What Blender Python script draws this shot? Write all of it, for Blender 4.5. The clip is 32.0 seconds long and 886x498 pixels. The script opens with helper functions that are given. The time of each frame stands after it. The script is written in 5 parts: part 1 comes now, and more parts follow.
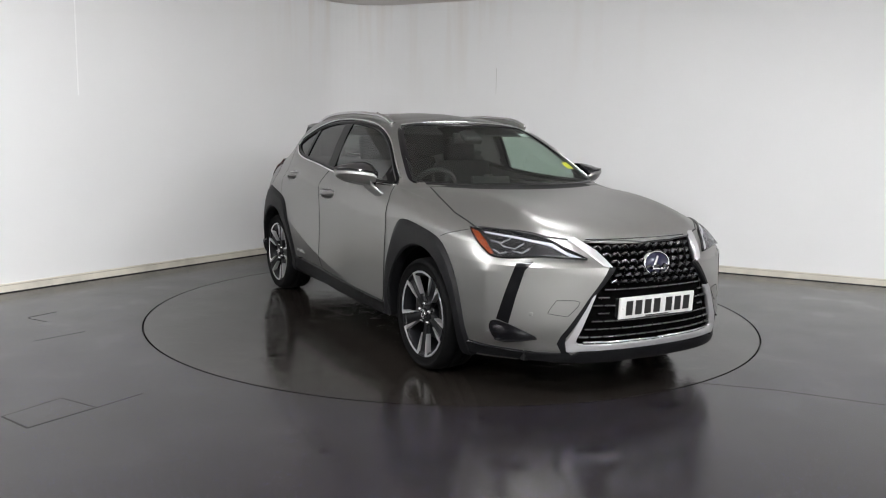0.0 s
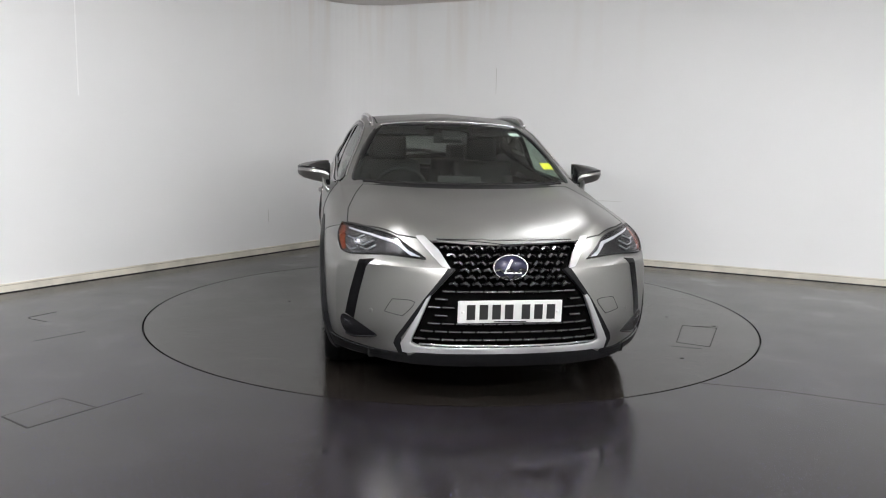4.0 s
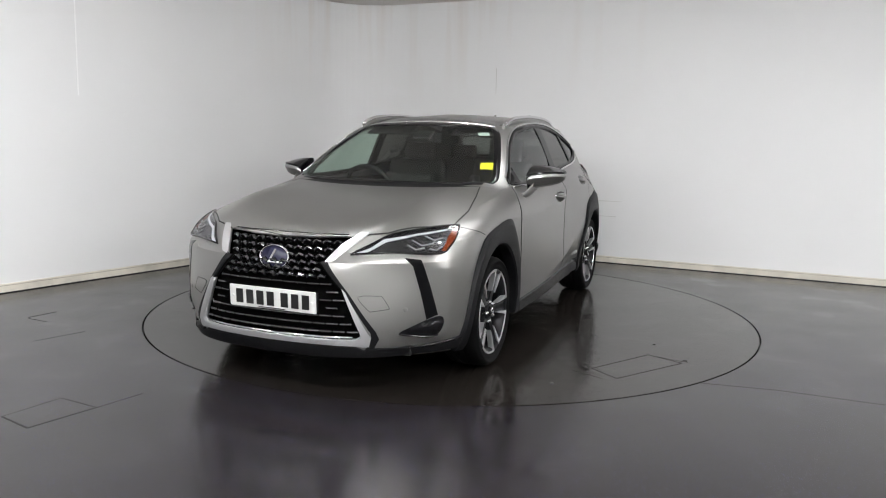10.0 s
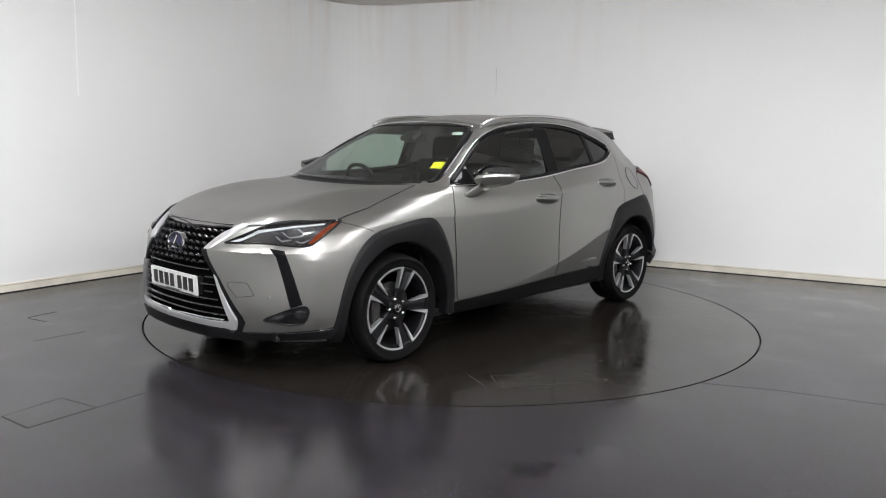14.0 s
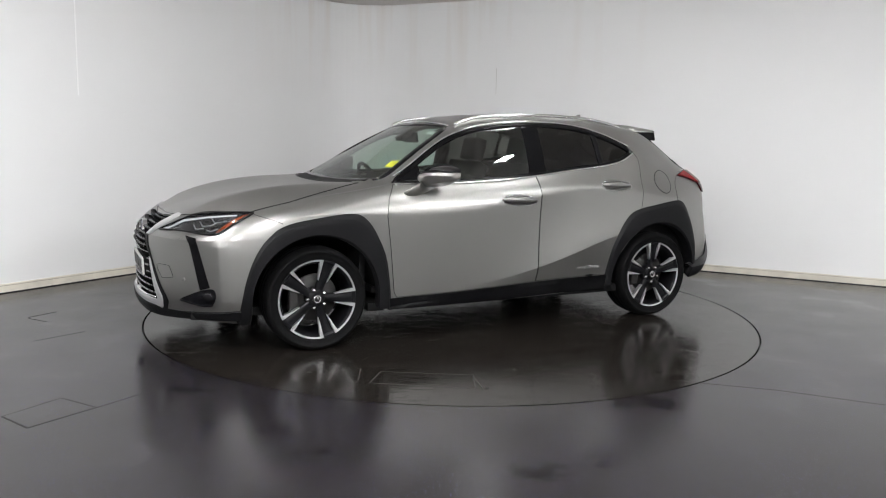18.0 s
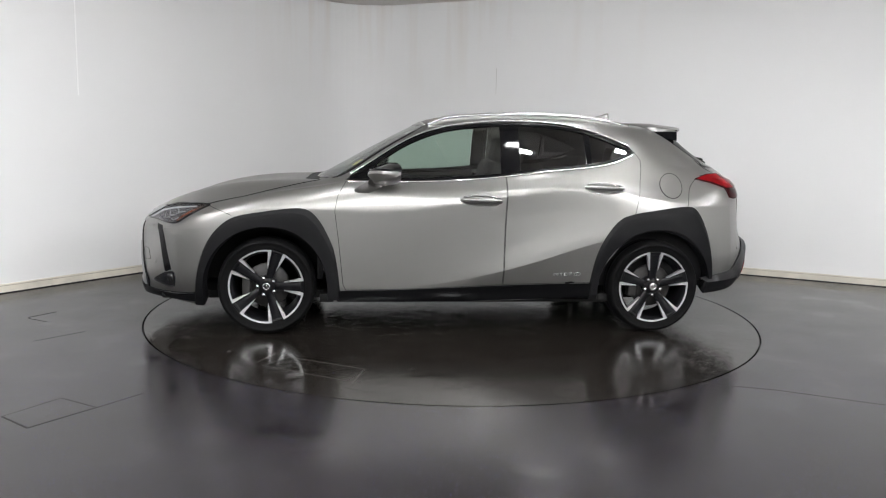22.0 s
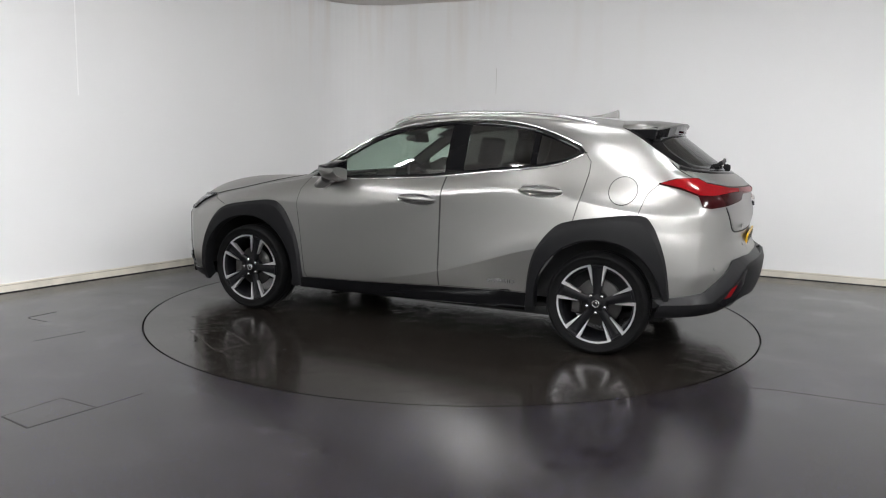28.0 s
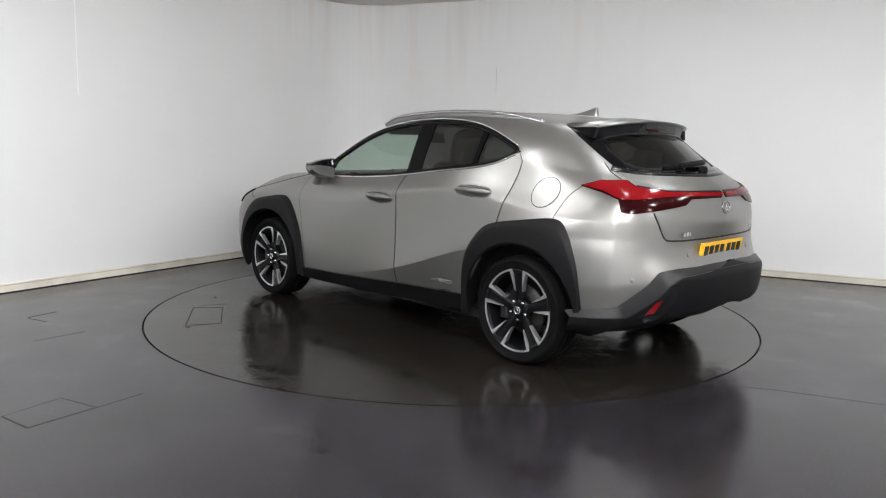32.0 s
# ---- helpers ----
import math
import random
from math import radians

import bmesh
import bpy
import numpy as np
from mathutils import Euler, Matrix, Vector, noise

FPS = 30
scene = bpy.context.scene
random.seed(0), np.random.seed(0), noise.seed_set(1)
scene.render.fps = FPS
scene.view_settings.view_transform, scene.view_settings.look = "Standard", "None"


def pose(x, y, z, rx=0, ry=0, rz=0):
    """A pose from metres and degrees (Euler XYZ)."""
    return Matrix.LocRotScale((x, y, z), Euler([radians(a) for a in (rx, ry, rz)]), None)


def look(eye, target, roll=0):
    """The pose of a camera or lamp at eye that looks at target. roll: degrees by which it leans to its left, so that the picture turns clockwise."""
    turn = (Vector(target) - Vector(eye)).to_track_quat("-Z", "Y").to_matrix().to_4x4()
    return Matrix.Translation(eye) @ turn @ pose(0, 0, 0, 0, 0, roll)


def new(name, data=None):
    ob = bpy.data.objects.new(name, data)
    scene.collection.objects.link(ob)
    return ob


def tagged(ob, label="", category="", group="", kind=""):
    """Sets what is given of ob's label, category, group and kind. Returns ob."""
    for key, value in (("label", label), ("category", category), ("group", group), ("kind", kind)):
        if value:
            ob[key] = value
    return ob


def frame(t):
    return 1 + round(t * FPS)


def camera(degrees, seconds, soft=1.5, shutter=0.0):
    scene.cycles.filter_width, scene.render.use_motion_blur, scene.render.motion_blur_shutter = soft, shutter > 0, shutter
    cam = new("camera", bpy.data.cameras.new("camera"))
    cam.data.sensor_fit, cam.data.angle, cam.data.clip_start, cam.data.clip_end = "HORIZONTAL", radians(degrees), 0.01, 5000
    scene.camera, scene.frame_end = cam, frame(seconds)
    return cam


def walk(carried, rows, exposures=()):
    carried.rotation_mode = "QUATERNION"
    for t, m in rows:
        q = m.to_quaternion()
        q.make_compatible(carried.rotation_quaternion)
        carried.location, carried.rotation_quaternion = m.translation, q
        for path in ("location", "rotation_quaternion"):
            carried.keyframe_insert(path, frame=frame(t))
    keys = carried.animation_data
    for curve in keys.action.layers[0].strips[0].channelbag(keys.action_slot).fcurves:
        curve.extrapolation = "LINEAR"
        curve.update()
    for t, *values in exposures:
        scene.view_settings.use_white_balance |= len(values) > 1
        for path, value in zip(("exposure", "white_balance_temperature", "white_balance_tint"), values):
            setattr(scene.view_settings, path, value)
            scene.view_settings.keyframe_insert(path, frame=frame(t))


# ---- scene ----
from mathutils.bvhtree import BVHTree

# ---------------------------------------------------------------- camera
EYE = Vector((0.0, -5.950, 1.308))
cam = camera(59.54, 32.0, soft=1.1)
CAM = look(EYE, EYE + Vector((-0.01172, 0.99009, -0.13992)), 1.20)
walk(cam, [(0.0, CAM), (32.0, CAM)], exposures=((0.0, 0.0), (32.0, 0.0)))

# turntable angle in degrees at seconds: the nose of the car points along it
TURN = ((0, -59.60), (6, -90.80), (10, -111.61), (14, -132.21), (18, -152.72), (22, -173.11), (25, -188.38), (29, -208.95), (32, -224.62))
CAR_OFFSET = Vector((0.0, -0.088, 0.0))

# ---------------------------------------------------------------- light
world = bpy.data.worlds.new("world")
scene.world = world
world.use_nodes = True
world.node_tree.nodes["Background"].inputs["Color"].default_value = (0.9, 0.95, 1.0, 1)
world.node_tree.nodes["Background"].inputs["Strength"].default_value = 0.0
PANEL_GLOW = 178.0
CEILING = 2.893
# centre x, y, size x, size y of the lit panels in the ceiling
PANELS = ((2.1, -1.35, 0.21, 0.105), (-2.1, -1.35, 0.21, 0.105), (1.0, -1.95, 0.21, 0.105), (-1.0, -1.95, 0.21, 0.105),
          # unseen panels, added to fill the room with light
          (-2.9, -3.6, 0.4, 0.3), (3.4, -3.4, 0.33, 0.26), (4.6, -1.6, 0.25, 0.18), (-1.6, -6.4, 0.4, 0.3), (1.8, -6.4, 0.4, 0.3), (0.0, -4.4, 0.4, 0.3), (4.6, -5.6, 0.30, 0.22),
          # broad dim panel, added to brighten the far corner and the bonnet
          (1.05, -0.45, 0.6, 0.6))
FILL_GLOW = 15.5


# ---------------------------------------------------------------- materials
def mat(name, color=(0.5, 0.5, 0.5), rough=0.5, metal=0.0, coat=0.0, spec=0.5, **more):
    m = bpy.data.materials.new(name)
    m.use_nodes = True
    b = m.node_tree.nodes["Principled BSDF"]
    b.inputs["Base Color"].default_value = (*color, 1)
    b.inputs["Roughness"].default_value = rough
    b.inputs["Metallic"].default_value = metal
    b.inputs["Coat Weight"].default_value = coat
    b.inputs["Coat Roughness"].default_value = 0.04
    b.inputs["Specular IOR Level"].default_value = spec
    for key, value in more.items():
        b.inputs[key.replace("_", " ")].default_value = value
    return m


def node(m, kind, links=(), **inputs):
    n = m.node_tree.nodes.new(kind)
    for key, value in inputs.items():
        n.inputs[key.replace("_", " ")].default_value = value
    for source, key in links:
        m.node_tree.links.new(source, n.inputs[key])
    return n


def ramp(m, source, stops):
    n = m.node_tree.nodes.new("ShaderNodeValToRGB")
    m.node_tree.links.new(source, n.inputs[0])
    while len(n.color_ramp.elements) < len(stops):
        n.color_ramp.elements.new(0.5)
    for e, (pos, c) in zip(n.color_ramp.elements, stops):
        e.position, e.color = pos, (*c, 1) if len(c) == 3 else c
    return n.outputs[0]


def bsdf(m):
    return m.node_tree.nodes["Principled BSDF"]


def wire(m, out, key):
    m.node_tree.links.new(out, bsdf(m).inputs[key])


def bump(m, height, strength=0.2, distance=0.01):
    n = node(m, "ShaderNodeBump", ((height, "Height"),), Strength=strength, Distance=distance)
    wire(m, n.outputs[0], "Normal")


def coords(m, which="Object"):
    return m.node_tree.nodes.new("ShaderNodeTexCoord").outputs[which]


def mottled(name, color, spread=0.12, scale=3.0, grain=60.0, rough=0.5, relief=0.1, **more):
    """A surface that varies at two scales in colour, gloss and relief."""
    m = mat(name, color, rough, **more)
    c = coords(m)
    big = node(m, "ShaderNodeTexNoise", ((c, "Vector"),), Scale=scale, Detail=4.0)
    fine = node(m, "ShaderNodeTexNoise", ((c, "Vector"),), Scale=grain, Detail=3.0)
    lo, hi = [tuple(min(1, v * k) for v in color) for k in (1 - spread, 1 + spread)]
    wire(m, ramp(m, big.outputs[0], ((0.3, lo), (0.7, hi))), "Base Color")
    r = ramp(m, fine.outputs[0], ((0.3, (rough * 0.85,) * 3), (0.7, (min(1, rough * 1.15),) * 3)))
    wire(m, r, "Roughness")
    bump(m, fine.outputs[0], relief, 0.002)
    return m


PAINT = mat("champagne_metallic_paint", (0.266, 0.262, 0.254), 0.335, 0.87, 0.16)
bsdf(PAINT).inputs["Coat Roughness"].default_value = 0.16
_c = coords(PAINT)
_f = node(PAINT, "ShaderNodeTexNoise", ((_c, "Vector"),), Scale=900.0, Detail=1.0)
wire(PAINT, ramp(PAINT, _f.outputs[0], ((0.35, (0.247, 0.243, 0.236)), (0.65, (0.286, 0.282, 0.273)))), "Base Color")
CLADDING = mottled("grey_black_textured_plastic", (0.0062, 0.0062, 0.0069), 0.1, 4.0, 700.0, 0.46, 0.15, spec=0.12)
EDGE_PLASTIC = mottled("satin_grey_black_plastic", (0.010, 0.010, 0.011), 0.1, 4.0, 700.0, 0.38, 0.08, spec=0.26)
GRILLE_BLACK = mat("gloss_black_grille", (0.008, 0.008, 0.009), 0.22, 0.0, 0.5, 0.6)
GLOSS_BLACK = mat("gloss_black_plastic", (0.005, 0.005, 0.006), 0.08, 0.0, 0.0, 0.4)
SATIN_BLACK = mat("satin_black_plastic", (0.004, 0.004, 0.0045), 0.05, 0.0, 0.0, 0.14)
SEAM = mat("dark_shut_line", (0.008, 0.008, 0.008), 0.6)
CHROME = mat("chrome", (0.75, 0.75, 0.76), 0.10, 1.0)
SATIN = mat("satin_chrome", (0.70, 0.70, 0.71), 0.22, 1.0)
RUBBER = mottled("tyre_rubber", (0.0042, 0.0042, 0.0044), 0.2, 8.0, 300.0, 0.7, 0.2, spec=0.07)
LINER = mat("wheel_well_liner", (0.008, 0.008, 0.008), 0.8, spec=0.2)
# near-black base puts the shade behind the grille into the colour
VOID = mat("shade_black_backing", (0.002, 0.002, 0.002), 0.9, spec=0.05)
RIM_BLACK = mat("gloss_black_alloy", (0.005, 0.005, 0.006), 0.32, 0.0, 0.0, 0.15)
RIM_CUT = mat("machined_alloy", (0.62, 0.62, 0.63), 0.30, 0.85, 0.3)


def glass(name, tint, rough=0.0, face=0.10, edge=0.89):
    """Thin car glass: tinted see-through body with a sharp mirror-like face."""
    m = bpy.data.materials.new(name)
    m.use_nodes = True
    t = m.node_tree
    t.nodes.remove(t.nodes["Principled BSDF"])
    see = t.nodes.new("ShaderNodeBsdfTransparent")
    see.inputs[0].default_value = (*tint, 1)
    shine = t.nodes.new("ShaderNodeBsdfGlossy")
    shine.inputs["Roughness"].default_value = rough
    lw = t.nodes.new("ShaderNodeLayerWeight")
    power = t.nodes.new("ShaderNodeMath")
    power.operation, power.inputs[1].default_value = "POWER", 5.0
    f = t.nodes.new("ShaderNodeMath")
    f.operation, f.inputs[1].default_value, f.inputs[2].default_value = "MULTIPLY_ADD", edge, face
    t.links.new(lw.outputs["Facing"], power.inputs[0])
    t.links.new(power.outputs[0], f.inputs[0])
    mix = t.nodes.new("ShaderNodeMixShader")
    for a, b in ((f.outputs[0], mix.inputs[0]), (see.outputs[0], mix.inputs[1]), (shine.outputs[0], mix.inputs[2]),
                 (mix.outputs[0], t.nodes["Material Output"].inputs[0])):
        t.links.new(a, b)
    return m


GLASS = glass("green_tinted_glass", (0.70, 0.82, 0.745), 0.0, 0.14, 0.85)
PRIVACY = glass("dark_privacy_glass", (0.11, 0.105, 0.10))
REAR_TINT = glass("tinted_rear_glass", (0.20, 0.20, 0.195), 0.0, 0.06)
LENS = glass("clear_lamp_lens", (0.9, 0.9, 0.92), 0.0, 0.045, 0.35)

WALL = mottled("white_painted_wall", (0.80, 0.80, 0.80), 0.02, 0.7, 120.0, 0.6, 0.03)


def wall_runs(m):
    """Faint brownish runs down from the ceiling near the room's corner."""
    t = m.node_tree
    c = coords(m)
    split = node(m, "ShaderNodeSeparateXYZ", ((c, 0),))
    wide = node(m, "ShaderNodeMapping", ((c, "Vector"),))
    wide.inputs["Scale"].default_value = (5.0, 5.0, 0.35)
    streak = node(m, "ShaderNodeTexNoise", ((wide.outputs[0], "Vector"),), Scale=1.0, Detail=3.0)
    strong = ramp(m, streak.outputs[0], ((0.52, (0, 0, 0)), (0.72, (1, 1, 1))))
    high = node(m, "ShaderNodeMapRange", ((split.outputs["Z"], "Value"),))
    high.inputs["From Min"].default_value, high.inputs["From Max"].default_value = 1.7, 2.95
    far = node(m, "ShaderNodeMapRange", ((split.outputs["Y"], "Value"),))
    far.inputs["From Min"].default_value, far.inputs["From Max"].default_value = 2.0, 3.6
    a = node(m, "ShaderNodeMath", ((high.outputs[0], 0), (far.outputs[0], 1)))
    a.operation = "MULTIPLY"
    b = node(m, "ShaderNodeMath", ((a.outputs[0], 0), (strong, 1)))
    b.operation = "MULTIPLY"
    mix = node(m, "ShaderNodeMix", ((b.outputs[0], "Factor"),))
    mix.data_type = "RGBA"
    base = bsdf(m).inputs["Base Color"].links[0].from_socket
    t.links.new(base, mix.inputs["A"])
    mix.inputs["B"].default_value = (0.72, 0.68, 0.64, 1)
    t.links.new(b.outputs[0], mix.inputs["Factor"])
    wire(m, mix.outputs["Result"], "Base Color")


wall_runs(WALL)
# grey chosen to darken what the doors reflect; this wall is out of view
GREY_WALL = mottled("grey_wall", (0.45, 0.45, 0.45), 0.1, 1.0, 60.0, 0.7, 0.05)
SKIRT = mottled("worn_cream_skirting", (0.66, 0.62, 0.54), 0.20, 4.0, 60.0, 0.5, 0.1)
CEIL = mottled("dull_grey_ceiling", (0.74, 0.71, 0.68), 0.1, 1.0, 30.0, 0.7, 0.05)
SHADOW_CREAM = mottled("shadow_cream_line", (0.40, 0.36, 0.29), 0.3, 6.0, 60.0, 0.6, 0.1)
LAMP = mat("lit_diffuser", (0.9, 0.9, 0.9), 0.5)
bsdf(LAMP).inputs["Emission Color"].default_value = (0.985, 0.99, 1.0, 1)
bsdf(LAMP).inputs["Emission Strength"].default_value = PANEL_GLOW
# dimmer glow for the added fill panel over the car
FILL_LAMP = LAMP.copy()
FILL_LAMP.name = "fill_lamp"
bsdf(FILL_LAMP).inputs["Emission Strength"].default_value = FILL_GLOW
WHITE_METAL = mat("white_lamp_frame", (0.7, 0.7, 0.7), 0.4)


def vinyl(name, base, specks, rough, puddles=0.0, level=0.40, ragged=True):
    """Dark safety vinyl with pale and bluish flecks and a damp, uneven gloss."""
    m = mat(name, base, rough, spec=0.4)
    c = coords(m)
    v = node(m, "ShaderNodeTexVoronoi", ((c, "Vector"),), Scale=118.0)
    dot = ramp(m, v.outputs["Distance"], ((0.0, (1, 1, 1)), (0.14, (1, 1, 1)), (0.20, (0, 0, 0))))
    pick = node(m, "ShaderNodeSeparateColor", ((v.outputs["Color"], 0),))
    keep = ramp(m, pick.outputs[0], ((1 - specks, (0, 0, 0)), (1 - specks + 0.02, (1, 1, 1))))
    mask = node(m, "ShaderNodeMath", ((dot, 0), (keep, 1)))
    mask.operation = "MULTIPLY"
    hue = ramp(m, pick.outputs[1], ((0.0, (0.17, 0.17, 0.34)), (0.40, (0.38, 0.38, 0.44)), (0.75, (0.17, 0.17, 0.56))))
    big = node(m, "ShaderNodeTexNoise", ((c, "Vector"),), Scale=1.3, Detail=5.0)
    tone = ramp(m, big.outputs[0], ((0.3, tuple(x * 0.82 for x in base)), (0.7, tuple(x * 1.2 for x in base))))
    mix = node(m, "ShaderNodeMix")
    mix.data_type = "RGBA"
    m.node_tree.links.new(mask.outputs[0], mix.inputs["Factor"])
    m.node_tree.links.new(tone, mix.inputs["A"])
    m.node_tree.links.new(hue, mix.inputs["B"])
    wire(m, mix.outputs["Result"], "Base Color")
    wet = node(m, "ShaderNodeTexNoise", ((c, "Vector"),), Scale=2.2, Detail=6.0)
    stops = [(0.25, (rough * 0.8,) * 3), (0.75, (rough * 1.2,) * 3)]
    if puddles:
        stops = [(level, (puddles,) * 3), (level + 0.04, (rough * 0.95,) * 3), (0.75, (rough * 1.25,) * 3)]
    wire(m, ramp(m, wet.outputs[0], stops), "Roughness")
    fine = node(m, "ShaderNodeTexNoise", ((c, "Vector"),), Scale=140.0, Detail=2.0)
    if puddles and ragged:
        # water lies in low, ragged patches with raised rims
        ripple = node(m, "ShaderNodeTexNoise", ((c, "Vector"),), Scale=7.0, Detail=7.0, Roughness=0.62, Distortion=0.8)
        rim = ramp(m, ripple.outputs[0], ((0.46, (0, 0, 0)), (0.50, (1, 1, 1)), (0.56, (0.55, 0.55, 0.55))))
        b = node(m, "ShaderNodeBump", ((rim, "Height"),), Strength=0.16, Distance=0.0016)
        n = node(m, "ShaderNodeBump", ((fine.outputs[0], "Height"), (b.outputs[0], "Normal")), Strength=0.05, Distance=0.002)
        wire(m, n.outputs[0], "Normal")
    else:
        bump(m, fine.outputs[0], 0.06, 0.002)
    return m


FLOOR = vinyl("speckled_dark_vinyl", (0.0128, 0.0110, 0.0120), 0.45, 0.20, 0.10, 0.36, False)
DECK = vinyl("worn_dark_vinyl", (0.013, 0.011, 0.0095), 0.012, 0.15, 0.06)


# ---------------------------------------------------------------- builders
def part(name, bm, material, parent=None, label="", smooth=True):
    me = bpy.data.meshes.new(name)
    if smooth:
        for f in bm.faces:
            f.smooth = True
    layer = bm.verts.layers.float_vector.get("lie")
    lie = [v[layer].copy() for v in bm.verts] if layer else None
    bm.to_mesh(me)
    bm.free()
    if lie:
        me.normals_split_custom_set_from_vertices(lie)
    me.materials.append(material)
    ob = new(name, me)
    if parent:
        ob.parent = parent
    if label:
        ob["label"] = label
    return ob


def box(bm, size, m=Matrix(), bevel=0.0, segs=2):
    """A bevelled block of that size centred at the pose m."""
    got = bmesh.ops.create_cube(bm, size=1.0, matrix=m @ Matrix.Diagonal((*size, 1)))
    if bevel:
        edges = list({e for v in got["verts"] for e in v.link_edges})
        bmesh.ops.bevel(bm, geom=edges, offset=bevel, segments=segs, profile=0.7, affect="EDGES")
    return bm


def boxed(size, m=Matrix(), bevel=0.0):
    return box(bmesh.new(), size, m, bevel)


def lathe(bm, profile, steps=48, m=Matrix(), close=False):
    """Turns a profile of (radius, height) about the z axis of m."""
    rings = []
    for r, h in profile:
        rings.append([bm.verts.new(m @ Vector((r * math.cos(a), r * math.sin(a), h)))
                      for a in (2 * math.pi * i / steps for i in range(steps))])
    pairs = list(zip(rings, rings[1:])) + ([(rings[-1], rings[0])] if close else [])
    for a, b in pairs:
        for i in range(steps):
            bm.faces.new((a[i], a[(i + 1) % steps], b[(i + 1) % steps], b[i]))
    return bm


def cap(bm, ring):
    bm.faces.new(ring)


def pchip(y, t):
    """Monotone cubic through the rows of y at 0, 1, 2...; t: where to read it."""
    y = np.asarray(y, float)
    d = np.diff(y, axis=0)
    s = np.zeros_like(y)
    a, b = d[:-1], d[1:]
    ok = a * b > 0
    s[1:-1] = np.where(ok, 2 * a * b / np.where(ok, a + b, 1), 0)
    s[0], s[-1] = d[0], d[-1]
    i = np.clip(np.floor(t).astype(int), 0, len(y) - 2)
    u = (t - i).reshape((-1,) + (1,) * (y.ndim - 1))
    h00, h10 = 2 * u**3 - 3 * u**2 + 1, u**3 - 2 * u**2 + u
    h01, h11 = -2 * u**3 + 3 * u**2, u**3 - u**2
    return h00 * y[i] + h10 * s[i] + h01 * y[i + 1] + h11 * s[i + 1]


def spline(y, knots, t):
    """A smooth (natural cubic) line through the rows of y at the given knots, read at t."""
    y, k = np.asarray(y, float), np.asarray(knots, float)
    n, h = len(k), np.diff(k)
    a = np.zeros((n, n))
    r = np.zeros_like(y)
    a[0, 0] = a[-1, -1] = 1
    for i in range(1, n - 1):
        a[i, i - 1], a[i, i], a[i, i + 1] = h[i - 1], 2 * (h[i - 1] + h[i]), h[i]
        r[i] = 6 * ((y[i + 1] - y[i]) / h[i] - (y[i] - y[i - 1]) / h[i - 1])
    m = np.linalg.solve(a, r.reshape(n, -1)).reshape(y.shape)
    i = np.clip(np.searchsorted(k, t, side="right") - 1, 0, n - 2)
    shape = (-1,) + (1,) * (y.ndim - 1)
    u, w, g = (t - k[i]).reshape(shape), (k[i + 1] - t).reshape(shape), h[i].reshape(shape)
    return (m[i] * w**3 + m[i + 1] * u**3) / (6 * g) + (y[i] / g - m[i] * g / 6) * w + (y[i + 1] / g - m[i + 1] * g / 6) * u


def inside(p, poly):
    x, y = p
    hit = False
    for (x0, y0), (x1, y1) in zip(poly, poly[1:] + poly[:1]):
        if (y0 > y) != (y1 > y) and x < (x1 - x0) * (y - y0) / (y1 - y0) + x0:
            hit = not hit
    return hit


def smooth_line(pts, per=8, closed=False):
    """A smooth line through a few points (any dimension)."""
    pts = [np.array(p, float) for p in pts]
    n = len(pts)
    out = []
    for i in range(n if closed else n - 1):
        p = [pts[(i + k) % n] if closed else pts[min(max(i + k, 0), n - 1)] for k in (-1, 0, 1, 2)]
        for j in range(per):
            u = j / per
            out.append(0.5 * (2 * p[1] + (p[2] - p[0]) * u + (2 * p[0] - 5 * p[1] + 4 * p[2] - p[3]) * u**2
                              + (3 * p[1] - p[0] - 3 * p[2] + p[3]) * u**3))
    if not closed:
        out.append(pts[-1])
    return [tuple(float(c) for c in q) for q in out]


# ---------------------------------------------------------------- the room
CORNER, LEFT_DIR, RIGHT_DIR = Vector((-1.27, 3.90)), Vector((-0.536, -0.844)), Vector((0.909, -0.418))


def room_line():
    """The room's outline on the floor, with a rounded far corner."""
    r, pts = 0.75, []
    a, b = CORNER + LEFT_DIR * r, CORNER + RIGHT_DIR * r
    for i in range(17):
        u = i / 16
        pts.append(a * (1 - u)**2 + CORNER * 2 * u * (1 - u) + b * u**2)
    left, right = CORNER + LEFT_DIR * 5.3, CORNER + RIGHT_DIR * 9.6
    return [left] + pts + [right, Vector((6.5, -8.6)), Vector((-4.6, -8.6))]


def wall_strip(name, line, z0, z1, depth, material, label, lip=0.0):
    """An upright strip along a line on the floor, with thickness outwards."""
    bm = bmesh.new()
    rows = []
    for i, p in enumerate(line):
        a, b = line[max(i - 1, 0)], line[min(i + 1, len(line) - 1)]
        d = (b - a).normalized()
        out = Vector((-d.y, d.x)) * 1.0
        q, s = p + out * depth, p + out * lip
        rows.append([bm.verts.new(v) for v in ((p.x, p.y, z0), (s.x, s.y, z1), (q.x, q.y, z1), (q.x, q.y, z0))])
    for a, b in zip(rows, rows[1:]):
        for k in range(4):
            bm.faces.new((a[k], b[k], b[(k + 1) % 4], a[(k + 1) % 4]))
    for r in (rows[0], rows[-1]):
        bm.faces.new(r)
    bmesh.ops.recalc_face_normals(bm, faces=bm.faces[:])
    return tagged(part(name, bm, material, smooth=False), label, "wall" if "wall" in name else "skirting", kind="structure")


